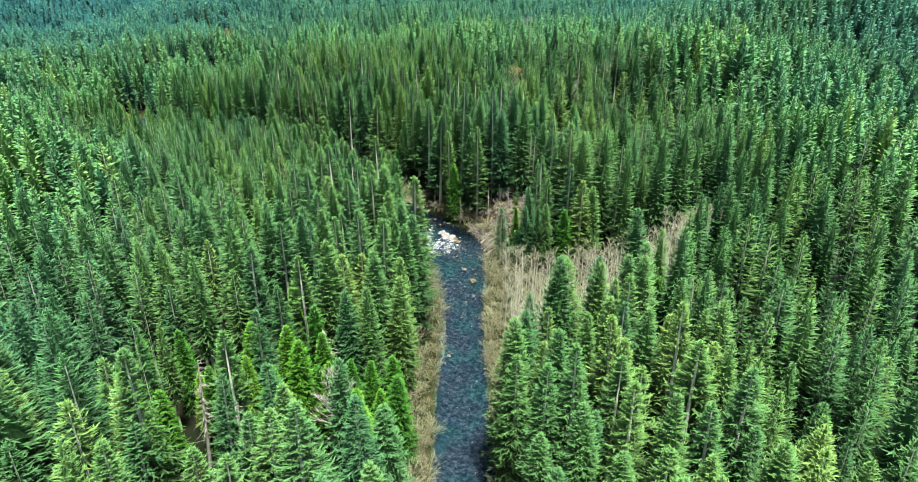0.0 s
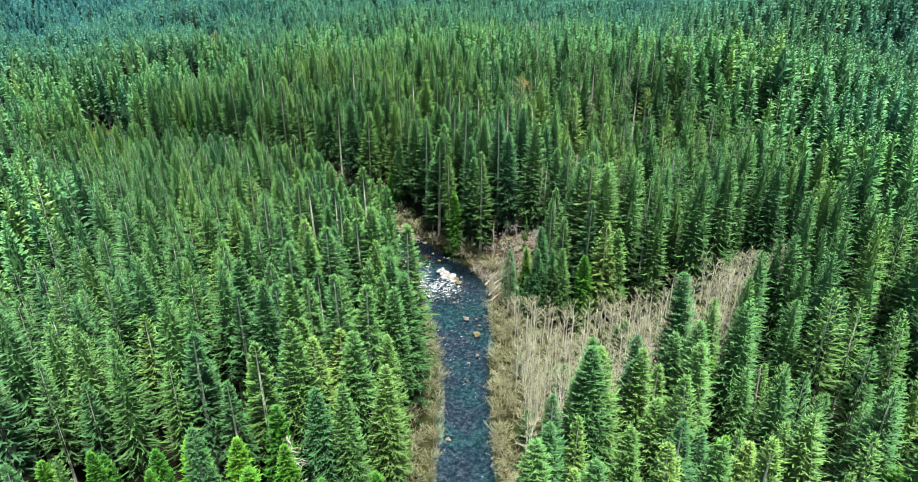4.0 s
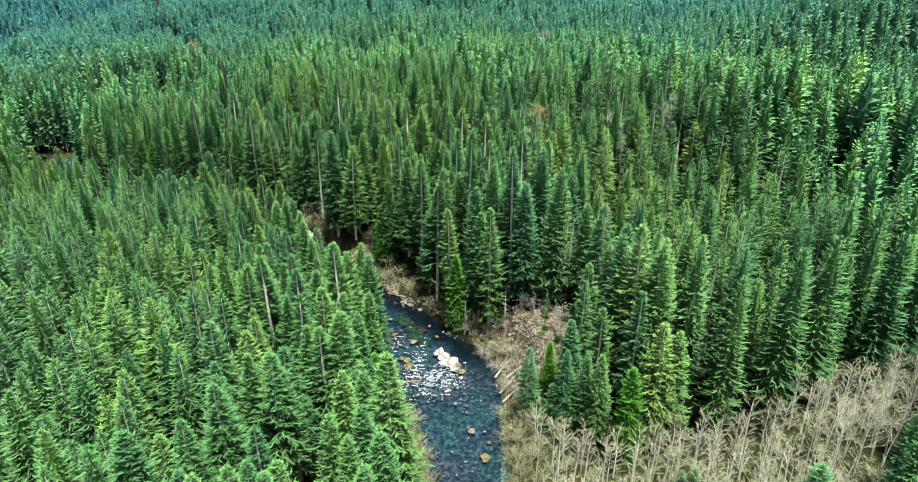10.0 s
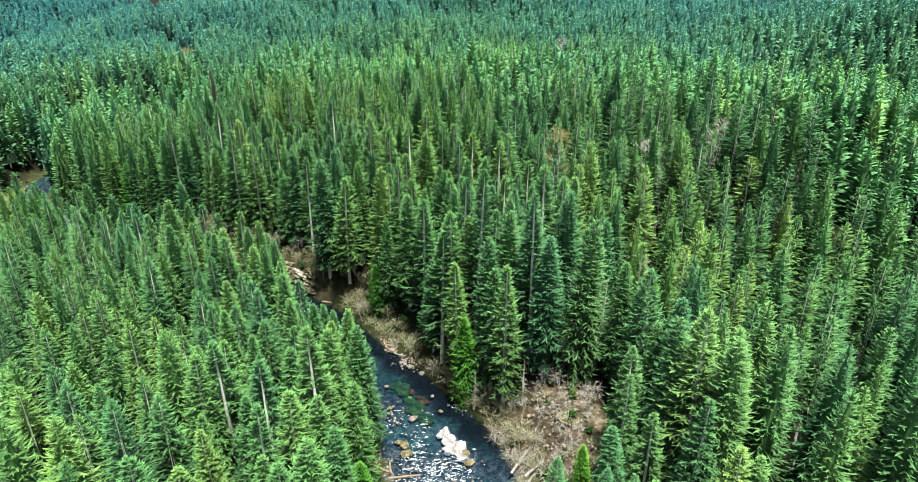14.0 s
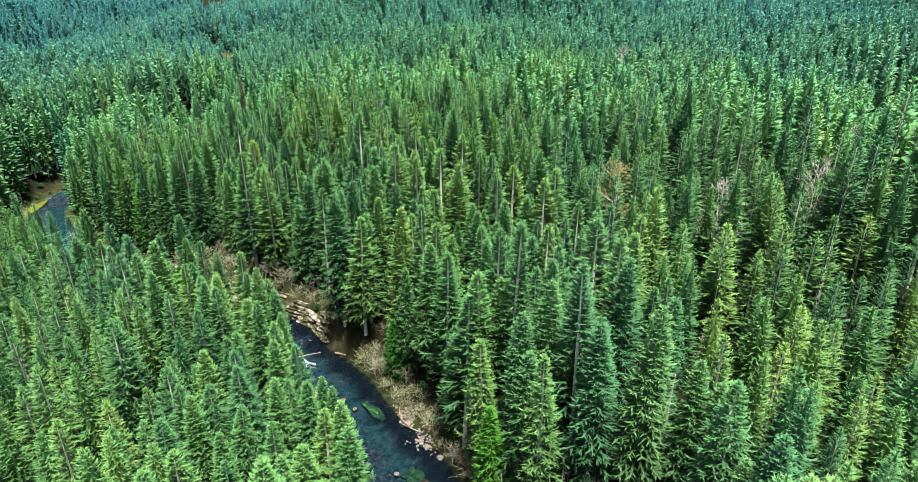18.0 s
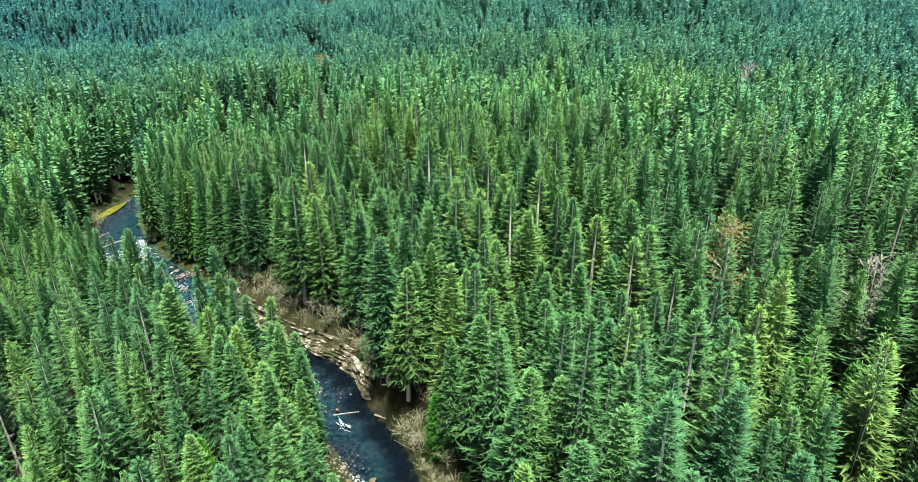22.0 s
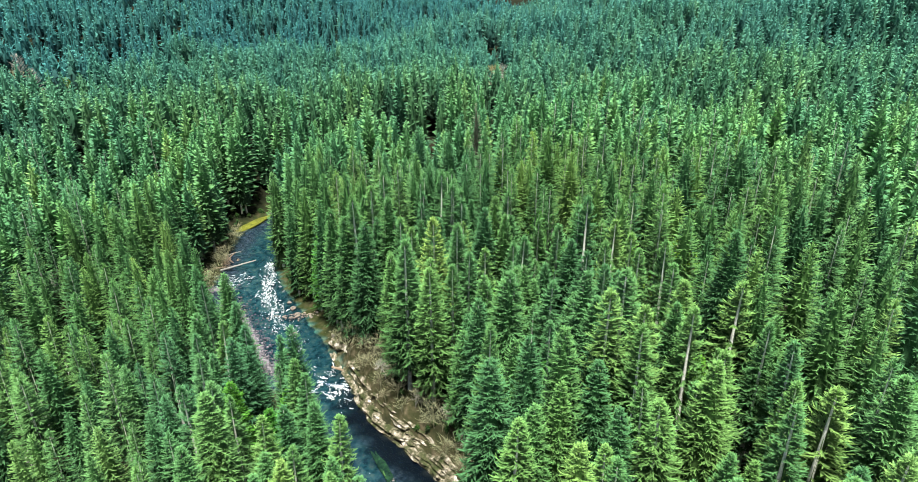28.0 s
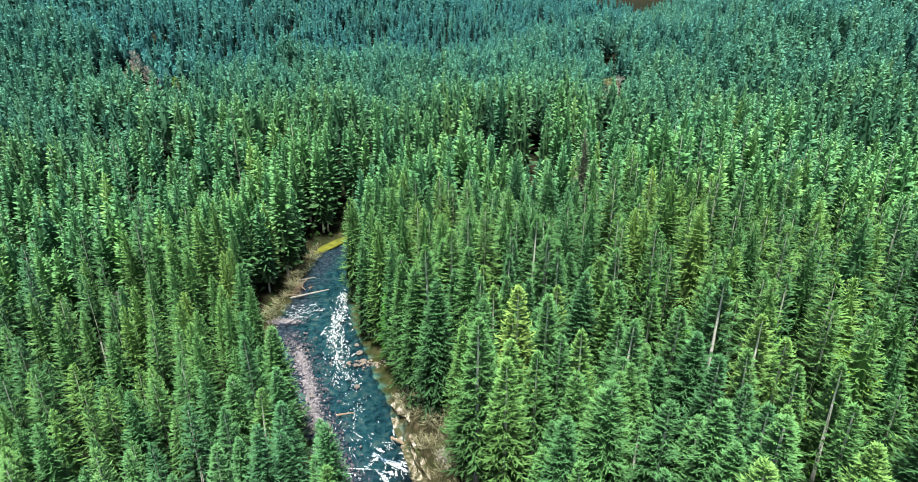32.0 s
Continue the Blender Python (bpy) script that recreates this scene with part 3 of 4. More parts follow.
# circles: firs left out on the camera's side so landmark trees show
SIGHT_GAPS = [(28, 324, 5.5), (41, 264, 4), (28, 249, 2.5), (-131, 444, 6), (-40, 387, 5), (-72, 391, 5), (-51, 315, 4), (95, 340, 5), (74, 305, 5), (84, 380, 5), (-23, 94, 5), (53, 512, 8), (-83, 104, 5), (-47, 90, 4), (-39, 86, 4), (56, 304, 4.5), (46, 300, 4), (38, 94, 4), (-199, 580, 6), (33, 418, 6), (55, 312, 5), (72, 306, 5)]
thin = (spots[:, 0] < -600) & (spots[:, 1] > 380) | (spots[:, 1] > 900)
keep &= rng.uniform(0, 1, len(spots)) < np.where(thin, 0.55, np.where(spots[:, 1] - spots[:, 0] > 620, 0.8, 1.0))
for p, q, w in SLITS:
    keep &= line_dist(spots, np.array([p, q], float)) > w
for x, y, r in SIGHT_GAPS:
    keep &= np.hypot(spots[:, 0] - x, spots[:, 1] - y) > r
brink = np.minimum(np.minimum(river_gap, edge_dist(spots, ALDER_FLAT)), edge_dist(spots, SLUMP) + 4)
spots, river_gap, brink, left_bank = spots[keep], river_gap[keep], brink[keep], left_side[keep]
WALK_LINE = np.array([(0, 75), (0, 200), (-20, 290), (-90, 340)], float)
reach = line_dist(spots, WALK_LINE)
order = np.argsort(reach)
spots, reach, river_gap, brink, left_bank = spots[order], reach[order], river_gap[order], brink[order], left_bank[order]
n_spots = len(spots)
base_z = height(spots) - 0.3
base = np.column_stack([spots, base_z])
tall = np.clip(1.0 + 0.095 * (1 - 0.4 * smoothstep(reach, 120, 300)) * rng.normal(0, 1, n_spots) + 0.045 * waves(spots, 60, 31), 0.7, 1.25) * np.where(rng.uniform(0, 1, n_spots) < 0.06, 0.82, 1.0)
peninsula = (spots[:, 1] > 215) & (spots[:, 1] < 372) & left_bank
tall *= np.where(peninsula, 0.9, np.where(spots[:, 1] > 255, 1.06, 1.02))
low_firs = (spots[:, 0] > 6) & (spots[:, 0] < 33) & (spots[:, 1] > 192) & (spots[:, 1] < 230)
tall *= np.where(low_firs, 0.68, 1.0)
thicket = (spots[:, 0] > -72) & (spots[:, 0] < -8) & (spots[:, 1] > 88) & (spots[:, 1] < 126 + 0.12 * spots[:, 0])
tall *= np.where(thicket, 0.82, 1.0)
big = (spots[:, 0] < -600) | (spots[:, 1] > 900)
scale = np.column_stack([tall * rng.uniform(0.88, 1.2, n_spots) * np.where(big, 1.3, 1 + 0.2 * smoothstep(reach, 170, 300)), tall])
turn = rng.uniform(0, 6.28, n_spots)
lime = np.exp(-(((spots[:, 0] - 55) / 40) ** 2 + ((spots[:, 1] - 95) / 45) ** 2))
tint = np.clip(0.36 + 0.24 * (1 - 0.35 * smoothstep(reach, 100, 260)) * rng.normal(0, 1, n_spots) + 0.10 * waves(spots, 45, 41) + 0.14 * lime, 0, 1)
# painted haze: grows with distance from the path, fullest beyond the rim
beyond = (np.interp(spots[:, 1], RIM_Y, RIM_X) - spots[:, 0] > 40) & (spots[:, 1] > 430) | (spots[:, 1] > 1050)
haze = np.clip(np.where(beyond, 0.97, 0.72 * smoothstep(reach + 25 * waves(spots, 120, 43), 10, 440)) + 0.06 * waves(spots, 80, 44), 0, 1)

band = reach + rng.normal(0, 6, n_spots)
species = np.where(rng.uniform(0, 1, n_spots) < 0.62, 0, 1)
species = np.where(rng.uniform(0, 1, n_spots) < np.where(thicket, 0.85, np.where(river_gap < 70, 0.06, 0.0)), 2, species)
LOTS = {0: 285, 1: 180, 2: 85}
FORMS = {
    0: dict(name="douglas_fir", label="tall conical green douglas fir in the dense forest", H=35, R=4.9, mat=FIR,
            forms=[dict(crown_from=0.30, droop=0.12, ragged=0.26, open_side=1.2), dict(crown_from=0.36, droop=0.18, ragged=0.32, open_side=1.9), dict(crown_from=0.28, droop=0.1, ragged=0.22), dict(crown_from=0.34, droop=0.2, ragged=0.34, open_side=2.3)],
            edge=[dict(crown_from=0.10, droop=0.2, ragged=0.3, power=0.6), dict(crown_from=0.18, droop=0.24, ragged=0.36, power=0.7, open_side=1.3)]),
    1: dict(name="hemlock", label="slender grey-green hemlock with drooping boughs", H=33, R=4.5, mat=FIR,
            forms=[dict(crown_from=0.28, droop=0.26, ragged=0.28, open_side=1.3), dict(crown_from=0.32, droop=0.32, ragged=0.34, open_side=1.6), dict(crown_from=0.36, droop=0.24, ragged=0.32)],
            edge=[dict(crown_from=0.08, droop=0.3, ragged=0.3, power=0.6), dict(crown_from=0.12, droop=0.34, ragged=0.34, power=0.6)]),
    2: dict(name="red_cedar", label="bright yellow-green cedar with feathery drooping sprays", H=23, R=3.9, mat=CEDAR,
            forms=[dict(crown_from=0.06, droop=0.5, lift=0.5, ragged=0.26, power=0.6), dict(crown_from=0.08, droop=0.44, lift=0.5, ragged=0.32, power=0.6)],
            edge=[dict(crown_from=0.04, droop=0.48, lift=0.5, ragged=0.34, power=0.6)]),
}
used = np.zeros(n_spots, bool)
for sp, F in FORMS.items():
    chosen = np.nonzero((species == sp) & ~beyond)[0][:LOTS[sp]]
    used[chosen] = True
    protos = {"forms": [], "edge": []}
    for key, made in protos.items():
        for k, form in enumerate(F[key]):
            v, f, tip_light = conifer(100 * sp + k + (50 if key == "edge" else 0), F["H"], R=F["R"], whorls=42 if key == "edge" else 36, per=13, K=4, **form)
            crown = raw_mesh("crown", v, f, [F["mat"]], attrs=[("tip_light", tip_light)])
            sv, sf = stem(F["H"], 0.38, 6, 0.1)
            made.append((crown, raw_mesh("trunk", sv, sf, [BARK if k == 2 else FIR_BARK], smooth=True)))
    for i in chosen:
        made = protos["edge" if brink[i] < 20 else "forms"]
        crown, trunk = made[rng.integers(len(made))]
        tree = new(F["name"])
        tree.matrix_basis = Matrix.LocRotScale(Vector(base[i]), Euler((rng.normal(0, 0.015), rng.normal(0, 0.015), turn[i])), (scale[i, 0], scale[i, 0], scale[i, 1]))
        tagged(tree, F["label"], "conifer" if sp < 2 else "cedar", "forest " + F["name"].replace("_", " ") + "s")
        part_mesh("trunk", trunk, tree)
        c = part_mesh("crown", crown, tree)
        c.color = (max(0.0, tint[i] - (0.14 if sp == 1 else 0.0)), haze[i] if sp < 2 else 0.0, 0, 1)

rest = ~used
SHAPES = [(0.32, 4.9, 0.12), (0.36, 4.7, 0.2), (0.30, 4.5, 0.26), (0.34, 4.8, 0.16), (0.07, 4.8, 0.24), (0.12, 4.6, 0.3)]
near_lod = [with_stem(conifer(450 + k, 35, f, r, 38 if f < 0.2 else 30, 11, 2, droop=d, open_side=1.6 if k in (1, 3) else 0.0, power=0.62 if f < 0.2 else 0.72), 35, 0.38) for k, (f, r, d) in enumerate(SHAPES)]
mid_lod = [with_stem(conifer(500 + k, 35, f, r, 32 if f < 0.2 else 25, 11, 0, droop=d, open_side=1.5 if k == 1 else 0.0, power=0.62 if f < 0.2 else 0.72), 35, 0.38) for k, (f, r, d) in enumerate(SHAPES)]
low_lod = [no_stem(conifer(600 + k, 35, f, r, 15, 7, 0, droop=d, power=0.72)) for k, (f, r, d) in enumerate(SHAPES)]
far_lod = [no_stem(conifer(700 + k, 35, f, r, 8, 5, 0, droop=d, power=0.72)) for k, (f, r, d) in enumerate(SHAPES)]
BANDS = [("riverside_forest", rest & ~beyond & (band < 108), near_lod, "dense stand of tall green conifers beside the river"),
         ("forest_stand", rest & ~beyond & (band >= 108) & (band < 190), mid_lod, "dense stand of tall green conifers on the slopes"),
         ("forest_slope", rest & ~beyond & (band >= 190) & (band < 420), low_lod, "dense conifer forest covering rolling hills"),
         ("far_forest", rest & ~beyond & (band >= 420), far_lod, "distant dense conifer forest on the hills"),
         ("distant_ridge_forest", rest & beyond, far_lod, "conifer forest on the distant ridge, coloured blue for haze")]
for name, sel, lods, label in BANDS:
    if sel.any():
        ob = place_many(lods, base[sel], np.where(brink[sel] < 20, 4 + rng.integers(2, size=sel.sum()), rng.integers(4, size=sel.sum())), turn[sel], scale[sel], tint[sel], name, [FIR, FIR_BARK], haze[sel])
        tagged(ob, label, "forest", kind="stuff")


# ---- riverside things ----
def bare(seed, H, stems, limbs, twigs, spread, thick, lean=0.0, rise=0.75, twig_w=0.05, low=0.3):
    """A leafless tree or bush: stems, limbs and fine twigs. Returns stem mesh arrays and twig mesh arrays."""
    g = np.random.default_rng(seed)
    sv, sf, tv = [], [], []

    def rod(p, q, r0, r1, sides=3):
        d = q - p
        d = d / np.linalg.norm(d)
        a = np.cross(d, (0.3, 0.9, 0.2))
        a /= np.linalg.norm(a)
        c = np.cross(d, a)
        n = len(sv)
        for o, r in ((p, r0), (q, r1)):
            for k in range(sides):
                t = 2 * np.pi * k / sides
                sv.append(o + (a * np.cos(t) + c * np.sin(t)) * r)
        for k in range(sides):
            k2 = (k + 1) % sides
            sf.extend([(n + k, n + k2, n + sides + k2), (n + k, n + sides + k2, n + sides + k)])

    def sliver(p, q, w):
        d = q - p
        s = np.cross(d, g.normal(0, 1, 3))
        s *= w / max(np.linalg.norm(s), 1e-6)
        tv.extend([p - s, p + s, q])

    for s in range(stems):
        a = g.uniform(0, 6.28)
        out = np.array([np.cos(a), np.sin(a), 0]) * spread * (0.35 if stems > 1 else 0.08) * g.uniform(0.5, 1.3)
        pts = [np.array([0, 0, -0.3])]
        for k in range(1, 5):
            f = k / 4
            pts.append(out * f ** 1.4 + np.array([lean * f * f * H, 0, H * f * g.uniform(0.92, 1.03)]) + g.normal(0, 0.12, 3) * f)
        for k in range(4):
            rod(pts[k], pts[k + 1], thick * (1 - 0.23 * k), thick * (1 - 0.23 * (k + 1)), 4 if stems < 3 else 3)
        for _ in range(limbs):
            f = g.uniform(low, 0.98)
            k = min(int(f * 4), 3)
            p = pts[k] + (pts[k + 1] - pts[k]) * (f * 4 - k)
            a = g.uniform(0, 6.28)
            L = spread * (1.15 - f) * g.uniform(0.6, 1.3) + 0.5
            q = p + np.array([np.cos(a) * L, np.sin(a) * L, rise * L * g.uniform(0.6, 1.4)])
            rod(p, q, thick * 0.3 * (1.2 - f), 0.02)
            for _ in range(twigs):
                h = g.uniform(0.25, 1.0)
                r = p + (q - p) * h
                w = g.normal(0, 0.55, 3) + (q - p) / np.linalg.norm(q - p)
                w[2] = abs(w[2]) + 0.3 * rise
                sliver(r, r + w / np.linalg.norm(w) * g.uniform(0.5, 1.1) * (0.35 * L + 0.5), twig_w * g.uniform(0.6, 1.2))
    tv = np.array(tv)
    return np.array(sv), np.array(sf), tv, np.arange(len(tv)).reshape(-1, 3)


def bare_meshes(trunk_mat, twig_mat, *args, **kw):
    sv, sf, tv, tf = bare(*args, **kw)
    return raw_mesh("trunk", sv, sf, [trunk_mat], smooth=True), raw_mesh("crown", tv, tf, [twig_mat])


def plant(name, meshes, x, y, turn_z, s, label, category, group="", z=None, tilt=(0, 0), parts=("trunk", "crown")):
    thing = new(name)
    zz = float(height(np.array([[x, y]]))[0]) if z is None else z
    thing.matrix_basis = Matrix.LocRotScale(Vector((x, y, zz - 0.1)), Euler((tilt[0], tilt[1], turn_z)), (s, s, s))
    tagged(thing, label, category, group)
    for pname, me in zip(parts, meshes):
        part_mesh(pname, me, thing)
    return thing


rng = np.random.default_rng(5)
ALDERS = [bare_meshes(PALE_BARK, TWIG, 800 + k, 13.0, 1 + (k > 2), 20 if k < 3 else 12, 15, 3.0, 0.16, rise=0.8, twig_w=0.026, low=0.38) for k in range(5)]
BUSHES = [bare_meshes(BRANCH, TWIG if k < 3 else BRANCH, 830 + k, 5.0, 6, 6, 12, 3.4, 0.06, rise=0.7, twig_w=0.02, low=0.25) for k in range(5)]


def scatter(poly, step, seed, margin=0.0):
    g = np.random.default_rng(seed)
    p = np.asarray(poly, float)
    x, y = np.meshgrid(np.arange(p[:, 0].min() - step, p[:, 0].max() + step, step), np.arange(p[:, 1].min() - step, p[:, 1].max() + step, step))
    s = np.column_stack([x.ravel(), y.ravel()])
    s += g.uniform(-0.45, 0.45, s.shape) * step
    return s[edge_dist(s, poly) < -margin]


spots_a = scatter(ALDER_FLAT, 3.5, 1, 0.5)
spots_a = spots_a[edge_dist(spots_a, RIVER) > 7]
for x, y in spots_a:
    plant("red_alder", ALDERS[rng.integers(5)], x, y, rng.uniform(0, 6.28), rng.uniform(0.85, 1.2), "leafless pale-barked alder with fine tan twigs", "alder tree", "bare alder grove")

BRUSH_STRIPS = [(RIGHT, 0.8, 4.5, 100, 160), (RIGHT, 1.0, 7.5, 160, 218), (LEFT, 1.0, 7.0, 60, 214), (RIGHT, 0.8, 4.5, 218, 262), (RIGHT, 1.0, 6.0, 248, 300), (RIGHT, 2.4, 8.5, 300, 352), (LEFT, 0.5, 3.0, 340, 395)]
for x, y, s in [(-482, 444, 2.0), (-475, 438, 1.6), (-462, 446, 1.3), (-452, 440, 1.7), (-440, 446, 1.3), (-428, 441, 1.5), (-412, 437, 1.2), (-388, 430, 1.5), (-380, 433, 1.7), (-374, 429, 1.2)]:
    plant("bare_shrub", BUSHES[int(abs(x)) % 5], x, y, x, s, "large leafless grey shrub in a far clearing", "bush", "clearing shrubs")
for line, near_d, far_d, y0, y1 in BRUSH_STRIPS:
    lo, hi = line[(line[:, 1] > y0) & (line[:, 1] < y1)].min(0) - 10, line[(line[:, 1] > y0) & (line[:, 1] < y1)].max(0) + 10
    q = np.column_stack([rng.uniform(lo[0], hi[0], 2600), rng.uniform(max(lo[1], y0), min(hi[1], y1), 2600)])
    d = line_dist(q, line)
    q = q[(d > near_d) & (d < far_d) & (edge_dist(q, RIVER) > 0.5)]
    chosen = []
    for p in q:
        if all((p[0] - c[0]) ** 2 + (p[1] - c[1]) ** 2 > 6.5 for c in chosen):
            chosen.append(p)
    for x, y in chosen[:140]:
        plant("bare_willow", BUSHES[rng.integers(5)], x, y, rng.uniform(0, 6.28), rng.uniform(0.6, 1.15), "leafless tan willow bush on the river bank", "bush", "riverside bushes", tilt=(rng.normal(0, 0.12), rng.normal(0, 0.12)))

# low undergrowth between the alders and on the slide
TUFT = bare(870, 1.6, 5, 4, 8, 1.8, 0.04, rise=0.5, twig_w=0.06)
under = np.vstack([scatter(ALDER_FLAT, 4.2, 2), scatter(SLUMP, 5.5, 3)])
under = under[edge_dist(under, RIVER) > 1.0]
tv = TUFT[2]
pos = np.column_stack([under, height(under)])
ob = place_many([(tv, np.arange(len(tv)).reshape(-1, 3), np.zeros(len(tv)), np.zeros(len(tv) // 3, int))], pos, np.zeros(len(pos), int), rng.uniform(0, 6.28, len(pos)),
                rng.uniform(0.7, 1.3, (len(pos), 1)).repeat(2, 1), np.zeros(len(pos)), "undergrowth", [TWIG])
tagged(ob, "low dry tan undergrowth among the bare alders", "undergrowth", kind="stuff")

# green ferns and salal under the trees by the water
FERN = conifer(880, 1.6, 0.05, 1.5, 3, 6, 0, droop=0.4)
fq = np.column_stack([rng.uniform(-235, 40, 4500), rng.uniform(60, 460, 4500)])
fd = edge_dist(fq, RIVER)
fq = fq[(fd > 2.5) & (fd < 16) & (edge_dist(fq, ALDER_FLAT) > 0)]
pos = np.column_stack([fq, height(fq)])
ob = place_many([(FERN[0], FERN[1], FERN[2], np.zeros(len(FERN[1]), int))], pos, np.zeros(len(pos), int), rng.uniform(0, 6.28, len(pos)), rng.uniform(0.5, 1.4, (len(pos), 1)).repeat(2, 1),
                np.clip(rng.normal(0.5, 0.3, len(pos)), 0, 1), "ferns", [FERN_LEAF])
tagged(ob, "green ferns and shrubs along the river bank", "ferns", kind="stuff")


# young firs among the alders
v, f, tip_light = conifer(890, 9.0, 0.03, 2.2, 18, 8, 5, droop=0.2, ragged=0.25)
YOUNG = (raw_mesh("crown", v, f, [FIR], attrs=[("tip_light", tip_light)]), raw_mesh("trunk", *stem(9.0, 0.14, 5), [BARK]))
for x, y, s in [(43, 178, 1.5), (41.5, 180, 1.2), (24, 168, 1.1), (16, 178, 0.9), (25, 163, 1.4), (28, 161, 1.3), (15, 150, 1.1), (20, 205, 1.4), (24, 204, 1.7), (17, 207, 1.1)]:
    t = plant("young_fir", YOUNG, x, y, rng.uniform(0, 6.28), s, "young dark green fir standing among bare alders", "conifer", "young firs", parts=("crown", "trunk"))
    t.children[0].color = (0.18, 0, 0, 1)


# dead trees
def snag(seed, H, r, limbs, reach_l, drop=-0.25):
    g = np.random.default_rng(seed)
    sv, sf = stem(H, r, 6, 0.15)
    tri = []
    for _ in range(limbs):
        z = H * g.uniform(0.25, 0.98)
        a = g.uniform(0, 6.28)
        L = reach_l * (1.15 - z / H) * g.uniform(0.5, 1.2) + 0.4
        p = np.array([0, 0, z])
        q = p + np.array([np.cos(a), np.sin(a), drop + g.normal(0, 0.15)]) * L
        s = np.array([-np.sin(a), np.cos(a), 0.3]) * 0.07
        tri += [p - s, p + s, q]
        for _ in range(4):
            c = p + (q - p) * g.uniform(0.3, 0.95)
            d = g.normal(0, 1, 3) * 0.35 * L * np.array([1, 1, 0.5])
            d[2] -= 0.2 * L
            tri += [c - s * 0.5, c + s * 0.5, c + d]
    tri = np.array(tri)
    return raw_mesh("trunk", sv, sf, [DEAD], smooth=True), raw_mesh("crown", tri, np.arange(len(tri)).reshape(-1, 3), [DEAD])


SNAGS = [snag(900, 24, 0.3, 60, 3.2), snag(901, 17, 0.26, 40, 2.4), snag(902, 28, 0.34, 26, 1.8), snag(903, 12, 0.22, 50, 3.0)]
for x, y, k, s, ty, label in [(-84, 108, 0, 1.2, 0.08, "tall grey dead conifer with drooping bare limbs"), (0.5, 252, 1, 0.75, 0.03, "pale dead tree with ragged bark above the river"),
                              (28, 250, 2, 1.0, 0.02, "tall bare dead trunk standing over the slide"), (30, 251.5, 2, 0.92, -0.02, "tall bare dead trunk standing over the slide"),
                              (12, 246, 1, 0.8, 0.1, "pale dead tree with ragged bark above the river"), (18, 249, 3, 1.1, -0.15, "broken grey dead tree with tangled limbs"),
                              (41, 268, 0, 0.9, 0.12, "pale dead tree with tangled bare limbs"), (45, 271, 3, 1.5, -0.1, "broken grey dead tree with tangled limbs"), (-52, 319, 1, 0.95, -0.18, "leaning white dead tree among green cedars"),
                              (82, 190, 3, 0.9, 0.2, "fallen-over grey dead tree at the grove's edge"), (-47, 93, 0, 1.0, 0.05, "grey dead conifer with drooping bare limbs"), (-30, 122, 3, 1.8, 0.0, "dead tree with a tangle of bare pale limbs"),
                              (-39, 89, 0, 0.8, -0.06, "grey dead conifer with drooping bare limbs"), (58, 309, 3, 2.0, 0.06, "dead tree with a tangle of bare pale limbs"), (47, 304, 3, 1.6, -0.1, "dead tree with a tangle of bare pale limbs"), (37, 327, 2, 1.2, 0.03, "bare grey dead trunk among the firs"), (60, 329, 2, 1.15, -0.02, "bare grey dead trunk among the firs"), (38, 98, 0, 1.1, -0.04, "grey dead conifer with drooping bare limbs"), (66, 290, 2, 1.0, 0.05, "bare grey dead trunk among the firs"), (9, 312, 2, 1.05, 0.0, "bare grey dead trunk among the firs"),
                              (35, 300, 2, 1.1, 0.03, "bare grey dead trunk among the firs"), (-95, 252, 2, 1.0, 0.04, "bare grey dead trunk among the firs"), (55, 130, 2, 1.1, -0.03, "bare grey dead trunk among the firs"), (-440, 458, 0, 1.2, 0.04, "tall grey dead conifer above a far clearing"), (-462, 462, 0, 1.0, -0.05, "tall grey dead conifer above a far clearing")]:
    plant("dead_tree", SNAGS[k], x, y, rng.uniform(0, 6.28), s, label, "dead tree", "dead trees", tilt=(0.03, ty))


# broadleaf trees: maples holding old leaves, and bare grey ones
def leafy(seed, H, spread, leaves, leaf, mat, bark):
    g = np.random.default_rng(seed)
    sv, sf, tv, tf = bare(seed, H, 3, 14, 10, spread, 0.26, rise=0.7, twig_w=0.06)
    c = tv.reshape(-1, 3, 3)[:, 2]
    c = c[g.integers(len(c), size=leaves)] + g.normal(0, 0.45, (leaves, 3))
    a, b = g.normal(0, 1, (leaves, 3)), g.normal(0, 1, (leaves, 3))
    a *= leaf / np.linalg.norm(a, axis=1)[:, None]
    b *= leaf / np.linalg.norm(b, axis=1)[:, None]
    lv = np.stack([c - a, c + a * 0.6 + b * 0.5, c + b], 1).reshape(-1, 3)
    return (raw_mesh("trunk", sv, sf, [bark], smooth=True), raw_mesh("crown", tv, tf, [TWIG]),
            raw_mesh("foliage", lv, np.arange(len(lv)).reshape(-1, 3), [mat], attrs=[("tip_light", np.tile([0.3, 0.6, 0.9], leaves)), ("tint", np.repeat(g.uniform(0, 1, leaves), 3))]))


